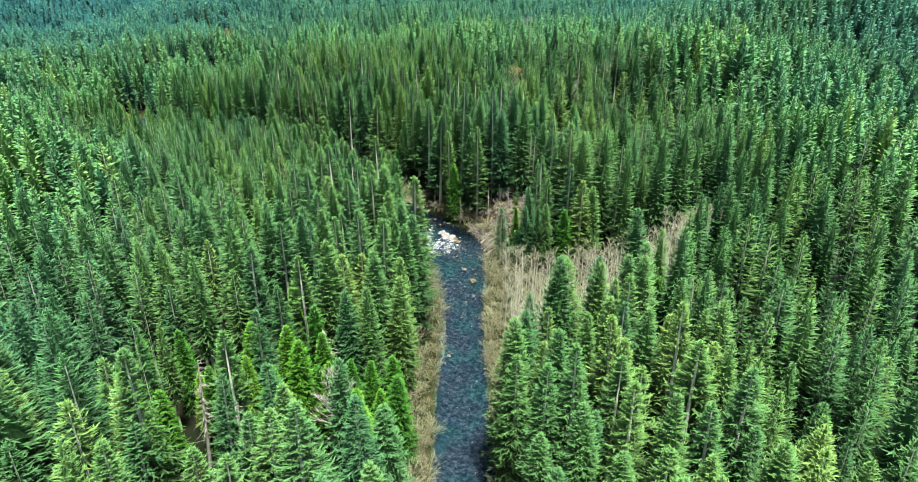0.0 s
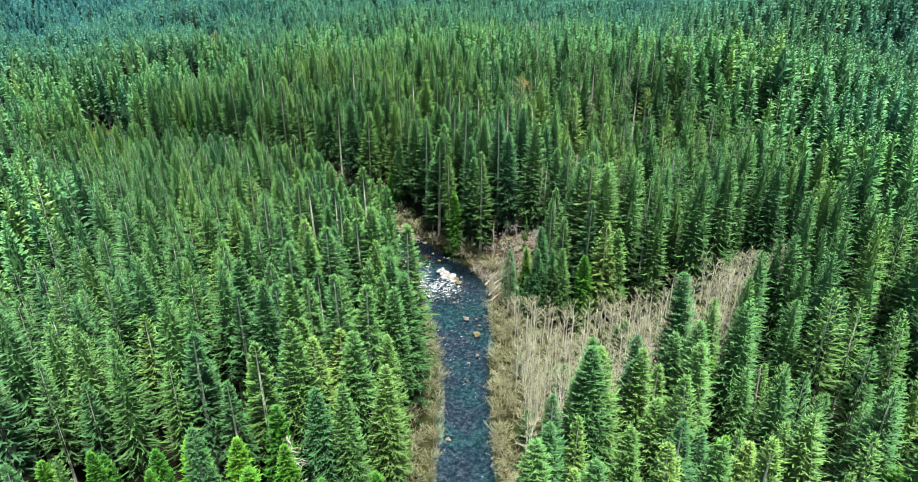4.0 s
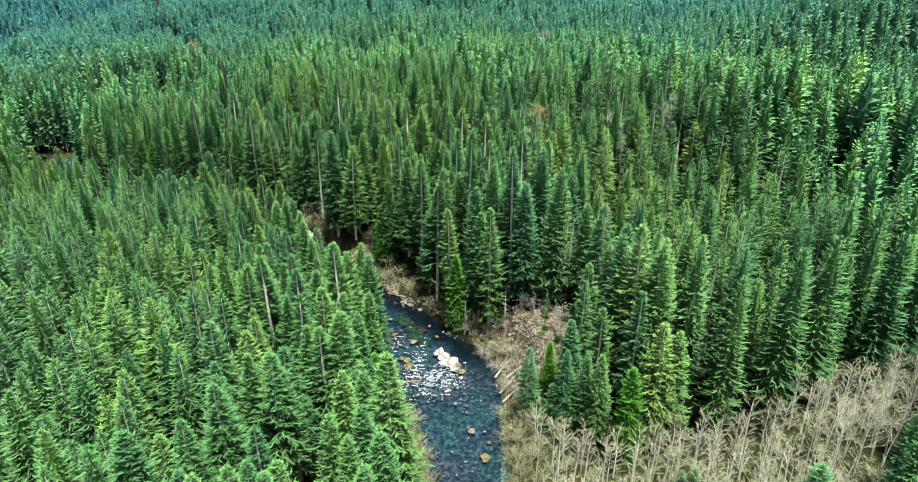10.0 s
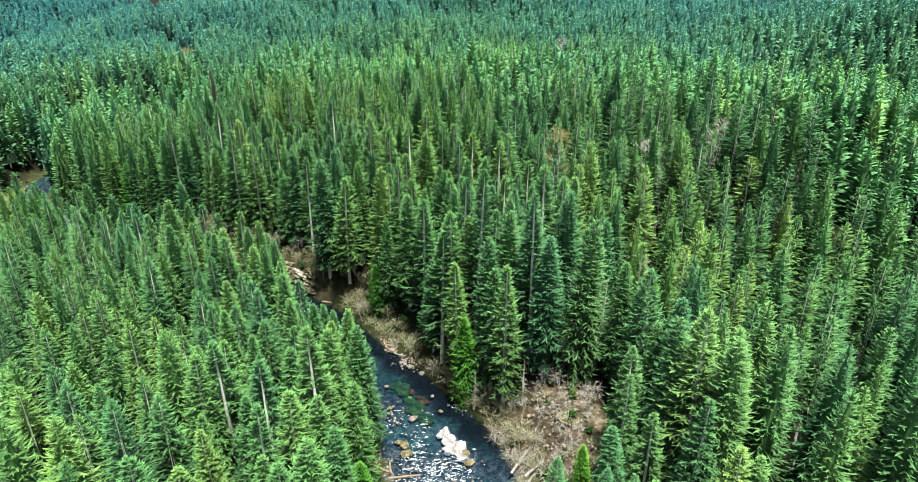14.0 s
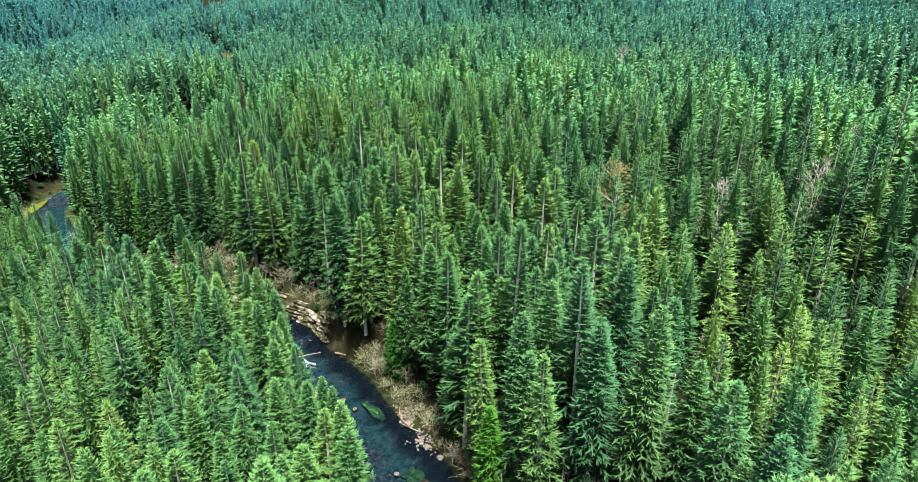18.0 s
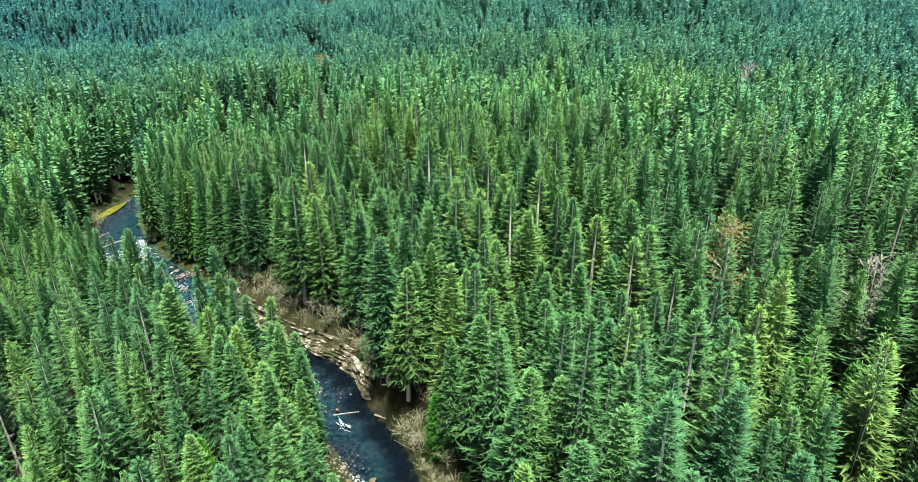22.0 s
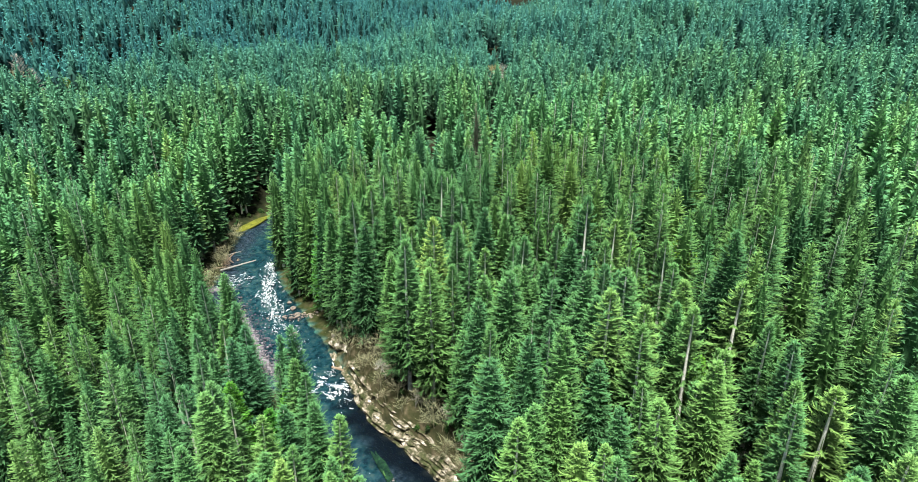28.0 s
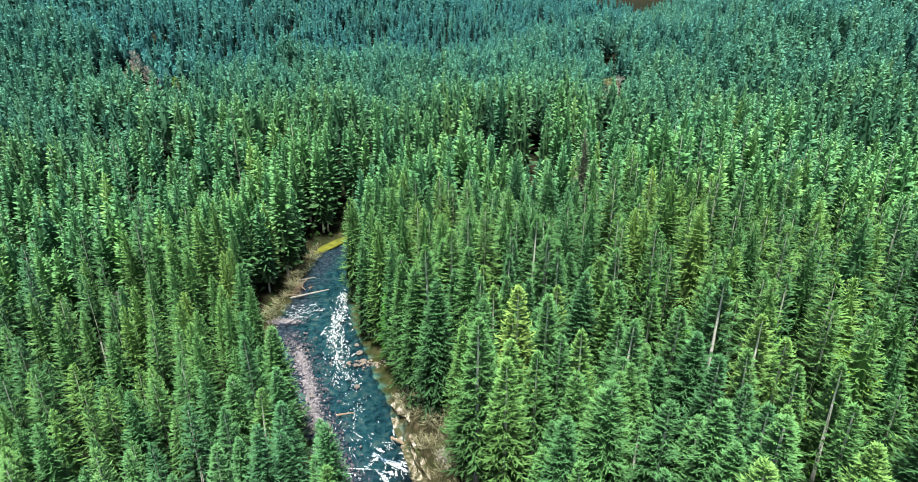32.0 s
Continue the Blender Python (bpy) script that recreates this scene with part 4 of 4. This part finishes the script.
GOLD = leafy(920, 27, 6.5, 1500, 0.34, MAPLE_LEAF, PALE_BARK)
LIMEY = leafy(921, 26, 5.5, 1700, 0.36, CEDAR, PALE_BARK)
GREY = bare_meshes(PALE_BARK, DEAD, 922, 24, 3, 20, 16, 6.0, 0.25, twig_w=0.07)
for x, y, s, kind in [(28, 326, 1.3, 0), (-33, 370, 1.2, 1), (-37, 405, 0.9, 1), (33, 423, 1.3, 2), (-45, 432, 1.0, 1), (55, 315, 1.3, 2), (72, 309, 1.3, 2), (53, 520, 1.5, 2), (95, 345, 1.35, 2), (-199, 587, 1.35, 0), (-203, 570, 1.0, 2), (-23, 100, 0.95, 2), (140, 445, 1.4, 2), (-485, 448, 1.0, 2), (-478, 452, 0.85, 2), (-466, 455, 0.8, 2), (-432, 450, 0.7, 1), (-230, 650, 1.1, 2)]:
    meshes, label, name = [(GOLD, "maple with thin old gold leaves among the firs", "maple"), (LIMEY, "yellow-green broadleaf tree among the firs", "broadleaf_tree"), (GREY, "bare grey broadleaf tree among the firs", "bare_tree")][kind]
    plant(name, meshes, x, y, rng.uniform(0, 6.28), s, label, "tree", parts=("trunk", "crown", "foliage"))
v, f, tip_light = conifer(930, 46, 0.25, 4.4, 26, 9, 6, droop=0.25, ragged=0.4)
PALE_FIR = foliage("pale_needles", [(0.0, (0.16, 0.22, 0.14)), (1.0, (0.26, 0.30, 0.2))], 0.9)
pale = plant("pale_fir", (raw_mesh("crown", v, f, [PALE_FIR], attrs=[("tip_light", tip_light)]), raw_mesh("trunk", *stem(46, 0.5, 6), [PALE_BARK])), -131, 446, 0.4, 1.05, "tall pale grey-green fir above the others", "conifer", parts=("crown", "trunk"))


# ---- stones, logs, ledges ----
def stone(seed, sx, sy, sz, mat=ROCK, detail=2, rough=0.22):
    bm = bmesh.new()
    bmesh.ops.create_icosphere(bm, subdivisions=detail, radius=1.0)
    off = Vector((seed * 3.7, seed * 1.3, seed * 0.7))
    for v in bm.verts:
        c = v.co.copy()
        c *= 1 + rough * noise.noise(c * 1.3 + off) * 1.6 + rough * 0.5 * noise.noise(c * 3.1 + off)
        c.z = max(c.z, -0.35)
        v.co = Vector((c.x * sx, c.y * sy, c.z * sz))
    me = bpy.data.meshes.new("stone")
    bm.to_mesh(me)
    bm.free()
    me.materials.append(mat)
    return me


PALE_ROCK = mottled("pale_slab", [(0.33, (0.10, 0.095, 0.09)), (0.5, (0.25, 0.24, 0.235)), (0.72, (0.46, 0.44, 0.43))], 0.7, 0.8, 0.2)
ORANGE_ROCK = mottled("ochre_stone", [(0.35, (0.05, 0.05, 0.03)), (0.52, (0.15, 0.125, 0.06)), (0.7, (0.33, 0.30, 0.25))], 0.9, 0.8, 0.2)
BOULDERS = [stone(k, 1.0, 0.8, 0.6) for k in range(4)] + [stone(10 + k, 1.0, 0.75, 0.65, ORANGE_ROCK) for k in range(3)]
for x, y, s, k in [(4.9, 201, 1.35, 6), (2, 210, 1.0, 0), (6, 206, 0.6, 4), (5, 190, 0.6, 1), (2.3, 186, 0.55, 2), (-3, 155, 0.7, 3), (-21, 253, 0.8, 5), (-15, 249, 1.1, 0), (-16, 239.5, 1.3, 6), (-15.2, 236.6, 1.5, 4),
                   (-17.5, 240.5, 0.9, 5), (-0.6, 234, 1.3, 4), (-1.5, 237, 1.2, 6), (-10, 226, 0.6, 0), (-8, 252, 0.7, 5), (-10.5, 258, 0.6, 1), (-42, 286, 0.9, 5), (-47, 284, 1.0, 4), (-38, 283, 0.7, 6),
                   (-60, 306, 0.6, 5), (-73, 316, 0.9, 4), (-23, 262, 0.7, 2), (-14, 268, 0.9, 0), (-17.5, 271, 0.8, 1), (-139, 351, 0.9, 0), (-147, 360, 1.1, 2), (-151, 362, 1.2, 1), (-155, 364, 0.9, 3)]:
    o = new("boulder", BOULDERS[k])
    o.matrix_basis = Matrix.LocRotScale(Vector((x, y, -0.05)), Euler((0.1, -0.1, x * 1.7 + y)), (s, s, s))
    tagged(o, "ochre and grey boulder standing in the river" if k > 3 else "grey-brown boulder standing in the river", "boulder", "river boulders")
SLABS = [stone(31 + k, 2.2, 1.5, 0.3, PALE_ROCK, 3, 0.4) for k in range(3)]
for k, (x, y, s, rz) in enumerate([(-6.9, 243.8, 0.9, 70), (-5.4, 241.3, 1.05, 110), (-4.0, 238.8, 1.25, 60), (-2.6, 236.6, 0.95, 120), (-5.6, 238.6, 0.6, 20)]):
    slab = new("pale_slab", SLABS[k % 3])
    slab.matrix_basis = pose(x, y, 0.0, 0, 0, rz) @ Matrix.Diagonal((s, s, s, 1))
    tagged(slab, "pale flat rock slab drying in the rapids", "rock slab", "pale slabs")

# small stones of bed, bars and bank, one body of many
PEBBLES = []
for k in range(5):
    bm = bmesh.new()
    bmesh.ops.create_icosphere(bm, subdivisions=1, radius=1.0)
    for v in bm.verts:
        v.co *= 1 + 0.35 * noise.noise(v.co * 1.7 + Vector((k * 5.1, 0, 0)))
    pv = np.array([v.co[:] for v in bm.verts]) * (1.0, 0.8, 0.55)
    pf = np.array([[v.index for v in f.verts] for f in bm.faces])
    bm.free()
    PEBBLES.append((pv, pf, np.zeros(len(pv)), np.zeros(len(pf), int)))


def gravel(name, centres, n, size, mat, label, seed, lift=0.0):
    g = np.random.default_rng(seed)
    p = []
    for x, y, rx, ry, rot in centres:
        u = g.normal(0, 0.5, (n, 2)) * (rx, ry)
        c, s = math.cos(rot), math.sin(rot)
        p.append(np.column_stack([x + u[:, 0] * c - u[:, 1] * s, y + u[:, 0] * s + u[:, 1] * c]))
    p = np.vstack(p)
    z = np.maximum(height(p), -0.15) + lift
    k = g.integers(5, size=len(p))
    sc = np.exp(g.normal(math.log(size), 0.4, (len(p), 1))).repeat(2, 1)
    ob = place_many(PEBBLES, np.column_stack([p, z]), k, g.uniform(0, 6.28, len(p)), sc, g.uniform(0, 1, len(p)), name, [mat])
    return tagged(ob, label, "stones", kind="stuff")


BAR_GRAVEL = mottled("bar_gravel", [(0.35, (0.09, 0.085, 0.095)), (0.55, (0.19, 0.175, 0.19)), (0.75, (0.36, 0.33, 0.34))], 0.9, 0.85, 0.2)
DARK_GRAVEL = mottled("dark_gravel", [(0.35, (0.045, 0.045, 0.056)), (0.6, (0.12, 0.115, 0.135)), (0.8, (0.24, 0.23, 0.25))], 0.9, 0.8, 0.25)
gravel("dark_gravel", [(-170, 352, 7, 4, -0.6), (-158, 347, 8, 5, -0.5), (-146, 342, 9, 5, -0.45), (-133, 336, 9, 4, -0.4), (-118, 330, 9, 3, -0.35)], 420, 0.2, DARK_GRAVEL, "dark grey gravel in the shallows", 7, 0.14)
gravel("gravel_bar", [(-161, 348.5, 6, 1.8, -0.5), (-155, 345.5, 7, 2.0, -0.45), (-147, 341.5, 7, 1.8, -0.4), (-137, 336, 7, 1.2, -0.4), (-182, 358, 5, 2.0, 0.9)], 420, 0.24, BAR_GRAVEL, "pale grey gravel bar at the river's edge", 1, 0.12)
gravel("river_stones", [(-16, 232, 7, 9, 0.2), (-5, 226, 8, 6, 0), (-20, 250, 5, 8, 0.5), (-50, 288, 8, 6, -0.8), (-70, 310, 9, 6, -0.6), (-130, 335, 14, 5, -0.35), (2, 180, 8, 40, 0.0), (-165, 352, 8, 5, -0.6)], 170, 0.24, ROCK, "brown and grey stones in the shallows", 2, 0.05)
gravel("bank_stones", [(-18, 273, 3, 5, 0.8), (-24, 281, 2, 4, 0.8), (-145, 359, 8, 2, 0.55), (12, 230, 3, 7, 0.1), (20, 234, 8, 7, 0.3), (16, 240, 7, 6, 0.2), (24, 242, 5, 5, 0.2)], 90, 0.34, ROCK, "broken brown stones on the bank", 3, 0.1)


gravel("scree", [(-470, 437, 9, 6, 0.3), (-458, 433, 8, 5, 0.3)], 160, 0.9, PALE_ROCK, "pale grey scree and broken rock in a far clearing", 6, 0.2)


def log(seed, L, r, mat=LOG):
    """A fallen trunk along x, tapered, bent a little, with broken stubs."""
    g = np.random.default_rng(seed)
    v, f, sides, rings = [], [], 7, 7
    for j in range(rings):
        t = j / (rings - 1)
        rr = r * (1.1 - 0.55 * t) * g.uniform(0.92, 1.08)
        for k in range(sides):
            a = 2 * np.pi * k / sides
            v.append((L * (t - 0.5), rr * math.cos(a) + 0.15 * math.sin(t * 3), rr * math.sin(a)))
    for j in range(rings - 1):
        for k in range(sides):
            a, b = j * sides + k, j * sides + (k + 1) % sides
            f += [(a, b, b + sides), (a, b + sides, a + sides)]
    for e in (0, (rings - 1) * sides):
        for k in range(1, sides - 1):
            f.append((e, e + k, e + k + 1))
    tri = []
    for _ in range(7):
        p = np.array([L * g.uniform(-0.3, 0.48), 0, 0])
        d = g.normal(0, 1, 3) * (0.4, 1, 1)
        d *= g.uniform(0.5, 1.6) / np.linalg.norm(d)
        tri.append((p, d))
    for p, d in tri:
        n = len(v)
        s = np.cross(d, (1, 0.2, 0.1))
        s *= 0.06 / np.linalg.norm(s)
        v += [tuple(p - s), tuple(p + s), tuple(p + d)]
        f.append((n, n + 1, n + 2))
    return raw_mesh("log", np.array(v), np.array(f), [mat], smooth=False)


LOGS = [log(1, 9, 0.3), log(2, 14, 0.32, DEAD), log(3, 6, 0.34), log(4, 11, 0.25, DEAD)]
for x, y, z, k, rz, ry, s in [(-16, 229, 0.3, 0, 8, -2, 1.0), (-18.5, 232, 0.5, 2, 100, 8, 0.8), (-20, 231, 0.5, 2, -25, 4, 0.8), (14, 228, 3.2, 1, 48, -16, 1.0), (13.5, 222.5, 2.6, 3, 45, -12, 0.9), (22, 238, 6.0, 0, 30, -14, 0.8),
                              (24, 233, 6.5, 3, 75, -20, 0.7), (16.1, 229.9, 5.2, 1, 38, -12, 0.9), (14.8, 260.5, 9.5, 3, 30, -18, 0.9), (13.6, 252.2, 6.3, 3, 0, 0, 1.0), (26.5, 233.6, 8.0, 1, 95, -6, 0.8), (21.5, 227.3, 5.6, 2, 60, -10, 0.7), (23.5, 229.5, 6.6, 3, 15, -8, 0.6), (18.9, 233.9, 5.8, 3, 70, -14, 0.7), (26.8, 228.0, 7.2, 2, -20, 8, 0.7), (19, 240, 5.8, 2, -40, 10, 1.0), (26, 243, 8.6, 3, 5, -8, 1.0), (10, 240, 3.4, 3, 120, 20, 0.8), (-24.5, 279, 0.8, 2, 130, 6, 1.0), (-22, 276.5, 0.7, 3, 150, 4, 0.6),
                              (-26, 282, 1.2, 2, 100, 10, 0.8), (-46, 305, 0.9, 0, -10, 3, 0.8), (-132, 341.5, 0.35, 2, 55, 0, 0.75), (-113, 343, 1.2, 2, 10, 6, 1.0), (-190, 372, 1.2, 1, 52, -9, 1.0), (-197, 374, 1.4, 0, 100, -16, 0.9),
                              (-194, 368, 1.0, 2, 75, 12, 1.0), (-199, 378, 1.6, 3, 20, -20, 0.7), (-193, 375, 1.5, 2, 140, 25, 0.9), (-57, 305, 0.3, 3, 30, 2, 0.6), (12.5, 234, 3.6, 1, 52, -14, 0.95), (17.5, 226, 4.6, 3, 36, -12, 0.9), (24.5, 237, 7.0, 1, 64, -12, 0.7), (15, 243, 4.8, 3, 20, -10, 0.8)]:
    o = new("log", LOGS[k])
    o.matrix_basis = pose(x, y, z, 0, ry, rz) @ Matrix.Diagonal((s, s, s, 1))
    tagged(o, "bleached fallen log on the bank" if LOGS[k].materials[0] == DEAD else "brown weathered fallen log at the water's edge", "log", "fallen logs")

# layered ledges of the outer bank: each bed of rock a block of its own
BLOCKS = [stone(50 + k, 3.2, 1.4, 0.55, LEDGE, 2, 0.5) for k in range(6)]
cliff = RIGHT[(RIGHT[:, 0] < -55) & (RIGHT[:, 0] > -126)]
for row in range(7):
    for k in range(0, len(cliff) - 1):
        if rng.uniform() < 0.28 + 0.05 * row:
            continue
        p, q = cliff[k], cliff[k + 1]
        d = (q - p) / np.hypot(*(q - p))
        out = np.array([d[1], -d[0]])
        if edge_dist((p + out * 3)[None], RIVER)[0] < 0:
            out = -out
        c = (p + q) / 2 + out * (0.3 + 0.6 * row + rng.normal(0, 0.25)) + d * rng.normal(0, 0.8)
        o = new("rock_ledge", BLOCKS[rng.integers(6)])
        s = rng.uniform(0.7, 1.7)
        o.matrix_basis = pose(c[0], c[1], 0.3 + 0.85 * row + rng.normal(0, 0.15), rng.normal(0, 4), rng.normal(0, 2), math.degrees(math.atan2(d[1], d[0])) + rng.normal(0, 7)) @ Matrix.Diagonal((s, rng.uniform(0.7, 1.2), rng.uniform(0.55, 1.0), 1))
        tagged(o, "pale layered rock ledge with moss above the river", "rock ledge", "river cliff ledges")

# mossy shelf at the far bend
shelf = new("mossy_shelf", stone(41, 2.4, 13.0, 1.0, MOSS, 3, 0.2))
shelf.matrix_basis = pose(-218.0, 402, 0.1, 0, 0, 8)
tagged(shelf, "low yellow-green mossy shelf along the bend", "mossy bank")

# weed and rust-stained stones under the water
WEED = mottled("water_weed", [(0.4, (0.012, 0.04, 0.015)), (0.65, (0.07, 0.16, 0.04))], 0.6, 0.8, 0.2)
RUST = mottled("rusty_stone", [(0.4, (0.03, 0.02, 0.012)), (0.65, (0.26, 0.10, 0.03))], 0.6, 0.8, 0.2)
for x, y, sx, sy, rz, mat, label in [(-80, 320.5, 5.5, 0.8, -32, WEED, "long strip of yellow-green weed under the water"), (-71.5, 315.5, 2.6, 0.6, -40, WEED, "long strip of yellow-green weed under the water"),
                                     (-19.4, 261.7, 2.6, 1.6, -55, WEED, "patch of green weed on the river bed"), (-14.8, 253.9, 3.2, 1.9, -50, WEED, "patch of green weed on the river bed"), (-11.7, 248.9, 2.0, 1.2, -30, WEED, "patch of green weed on the river bed"),
                                     (-12.9, 256.7, 2.0, 0.8, -40, RUST, "rust-orange rock under the shallow water"), (-16.8, 260.6, 1.6, 0.6, -45, RUST, "rust-orange rock under the shallow water"), (-33, 283, 4.5, 1.0, -48, WEED, "patch of green weed on the river bed")]:
    o = new("weed_bed" if mat == WEED else "rusty_rock", stone(int(sx * 10), sx, sy, 0.3, mat, 4, 0.75))
    o.matrix_basis = pose(x, y, -0.3, 0, 0, rz)
    tagged(o, label, "water weed" if mat == WEED else "rock")

# pale weeping dead shrubs over the slide
WEEP = [bare_meshes(DEAD, DEAD, 975 + k, 6.5, 4, 7, 9, 3.0, 0.09, rise=-0.15, twig_w=0.03, low=0.45) for k in range(3)]
slide = [(float(x), float(y), 0.55 + 0.5 * ((7 * k) % 10) / 10) for k, (x, y) in enumerate(scatter(SLUMP, 3.9, 17, 0.4)) if x < 21 or k % 3 == 0]
for k, (x, y, s) in enumerate([(6.7, 239.5, 0.8), (13.6, 251.3, 1.2), (0.4, 259.4, 1.4), (0.8, 252.6, 0.7), (-10.9, 266.0, 0.9), (15.0, 246.0, 0.6), (18.5, 250.5, 1.0), (23.5, 249.0, 0.9), (-34, 296, 1.0), (-62, 327, 0.9), (-70, 331, 1.0), (-80, 333, 0.8), (-92, 337, 0.9)] + slide):
    plant("weeping_shrub", WEEP[k % 3], x, y, 1.3 * k, s, "pale dead shrub with drooping tangled limbs", "shrub", "dead shrubs", tilt=(0.1 * (k % 3 - 1), 0.12))

# roots of the log jam
for k, (x, y, s, tz) in enumerate([(-197, 371, 0.8, 1.2), (-194, 373.5, 0.65, -1.0)]):
    plant("root_wad", bare_meshes(LOG, LOG, 960 + k, 6.5, 4, 9, 9, 3.0, 0.2, twig_w=0.06), x, y, 1.0 + k, s, "reddish-brown root wad stranded on the bank", "root wad", tilt=(tz, 0.3), z=0.8)

# white water
def foam(zones, seed):
    g = np.random.default_rng(seed)
    V, F = [], []
    for x, y, rx, ry, rot, n, size in zones:
        c, s = math.cos(rot), math.sin(rot)
        for _ in range(int(2.0 * n)):
            u, w = g.normal(0, 0.5) * rx, g.normal(0, 0.5) * ry
            px, py = x + u * c - w * s, y + u * s + w * c
            a = rot + g.normal(0, 0.4)
            L, W = 0.7 * size * math.exp(g.normal(0, 0.65)), size * 0.24 * math.exp(g.normal(0, 0.5))
            m = len(V)
            V.append((px, py, 0.16 + 0.1 * g.uniform()))
            for k in range(8):
                t = 2 * math.pi * k / 8
                r = g.uniform(0.35, 1.2)
                lx, ly = math.cos(t) * L * r, math.sin(t) * W * r
                V.append((px + lx * math.cos(a) - ly * math.sin(a), py + lx * math.sin(a) + ly * math.cos(a), 0.05))
            F += [(m, m + 1 + k, m + 1 + (k + 1) % 8) for k in range(8)]
    ob = new("white_water", raw_mesh("white_water", np.array(V), np.array(F), [FOAM], smooth=True))
    return tagged(ob, "white foam of the rapids", "white water", kind="stuff")


foam([(-9, 231, 9, 6, 0.1, 130, 0.55), (-13, 240, 2.2, 9, -0.1, 50, 0.5), (-5, 228, 7, 7, 0.3, 60, 0.4), (-3, 253, 4, 2, -0.6, 16, 0.5), (-73, 316, 2.5, 1.5, -0.6, 14, 0.6), (-56, 301, 2.5, 1.2, -0.6, 10, 0.7), (-45, 285, 3, 1.2, -0.6, 12, 0.5),
      (-181, 380, 5, 2.5, -0.75, 30, 0.9), (-172, 371, 8, 3.2, -0.75, 50, 0.95), (-164, 363, 7, 3.0, -0.7, 40, 0.9), (-156, 358, 7, 3.5, -0.7, 34, 0.9), (-147, 352, 8, 4, -0.5, 40, 0.6), (-184, 366, 7, 4, 0.9, 36, 0.5), (-142, 352, 8, 3, -0.5, 30, 0.45),
      (-109, 338, 1.2, 7, 0.15, 26, 1.1), (-115, 337, 1.6, 8, 0.2, 30, 0.8), (-107, 336, 8, 4, -0.3, 24, 0.5), (-124, 337, 6, 6, -0.4, 25, 0.45), (-132, 344, 7, 4, -0.5, 26, 0.5),
      (-183, 362, 6, 4, 0.9, 40, 0.4), (2, 190, 9, 26, 0.0, 30, 0.22), (1, 140, 9, 30, 0.0, 20, 0.22), (-70, 309, 14, 8, -0.6, 30, 0.3), (-18, 247, 4, 6, 0.2, 25, 0.35)], 4)
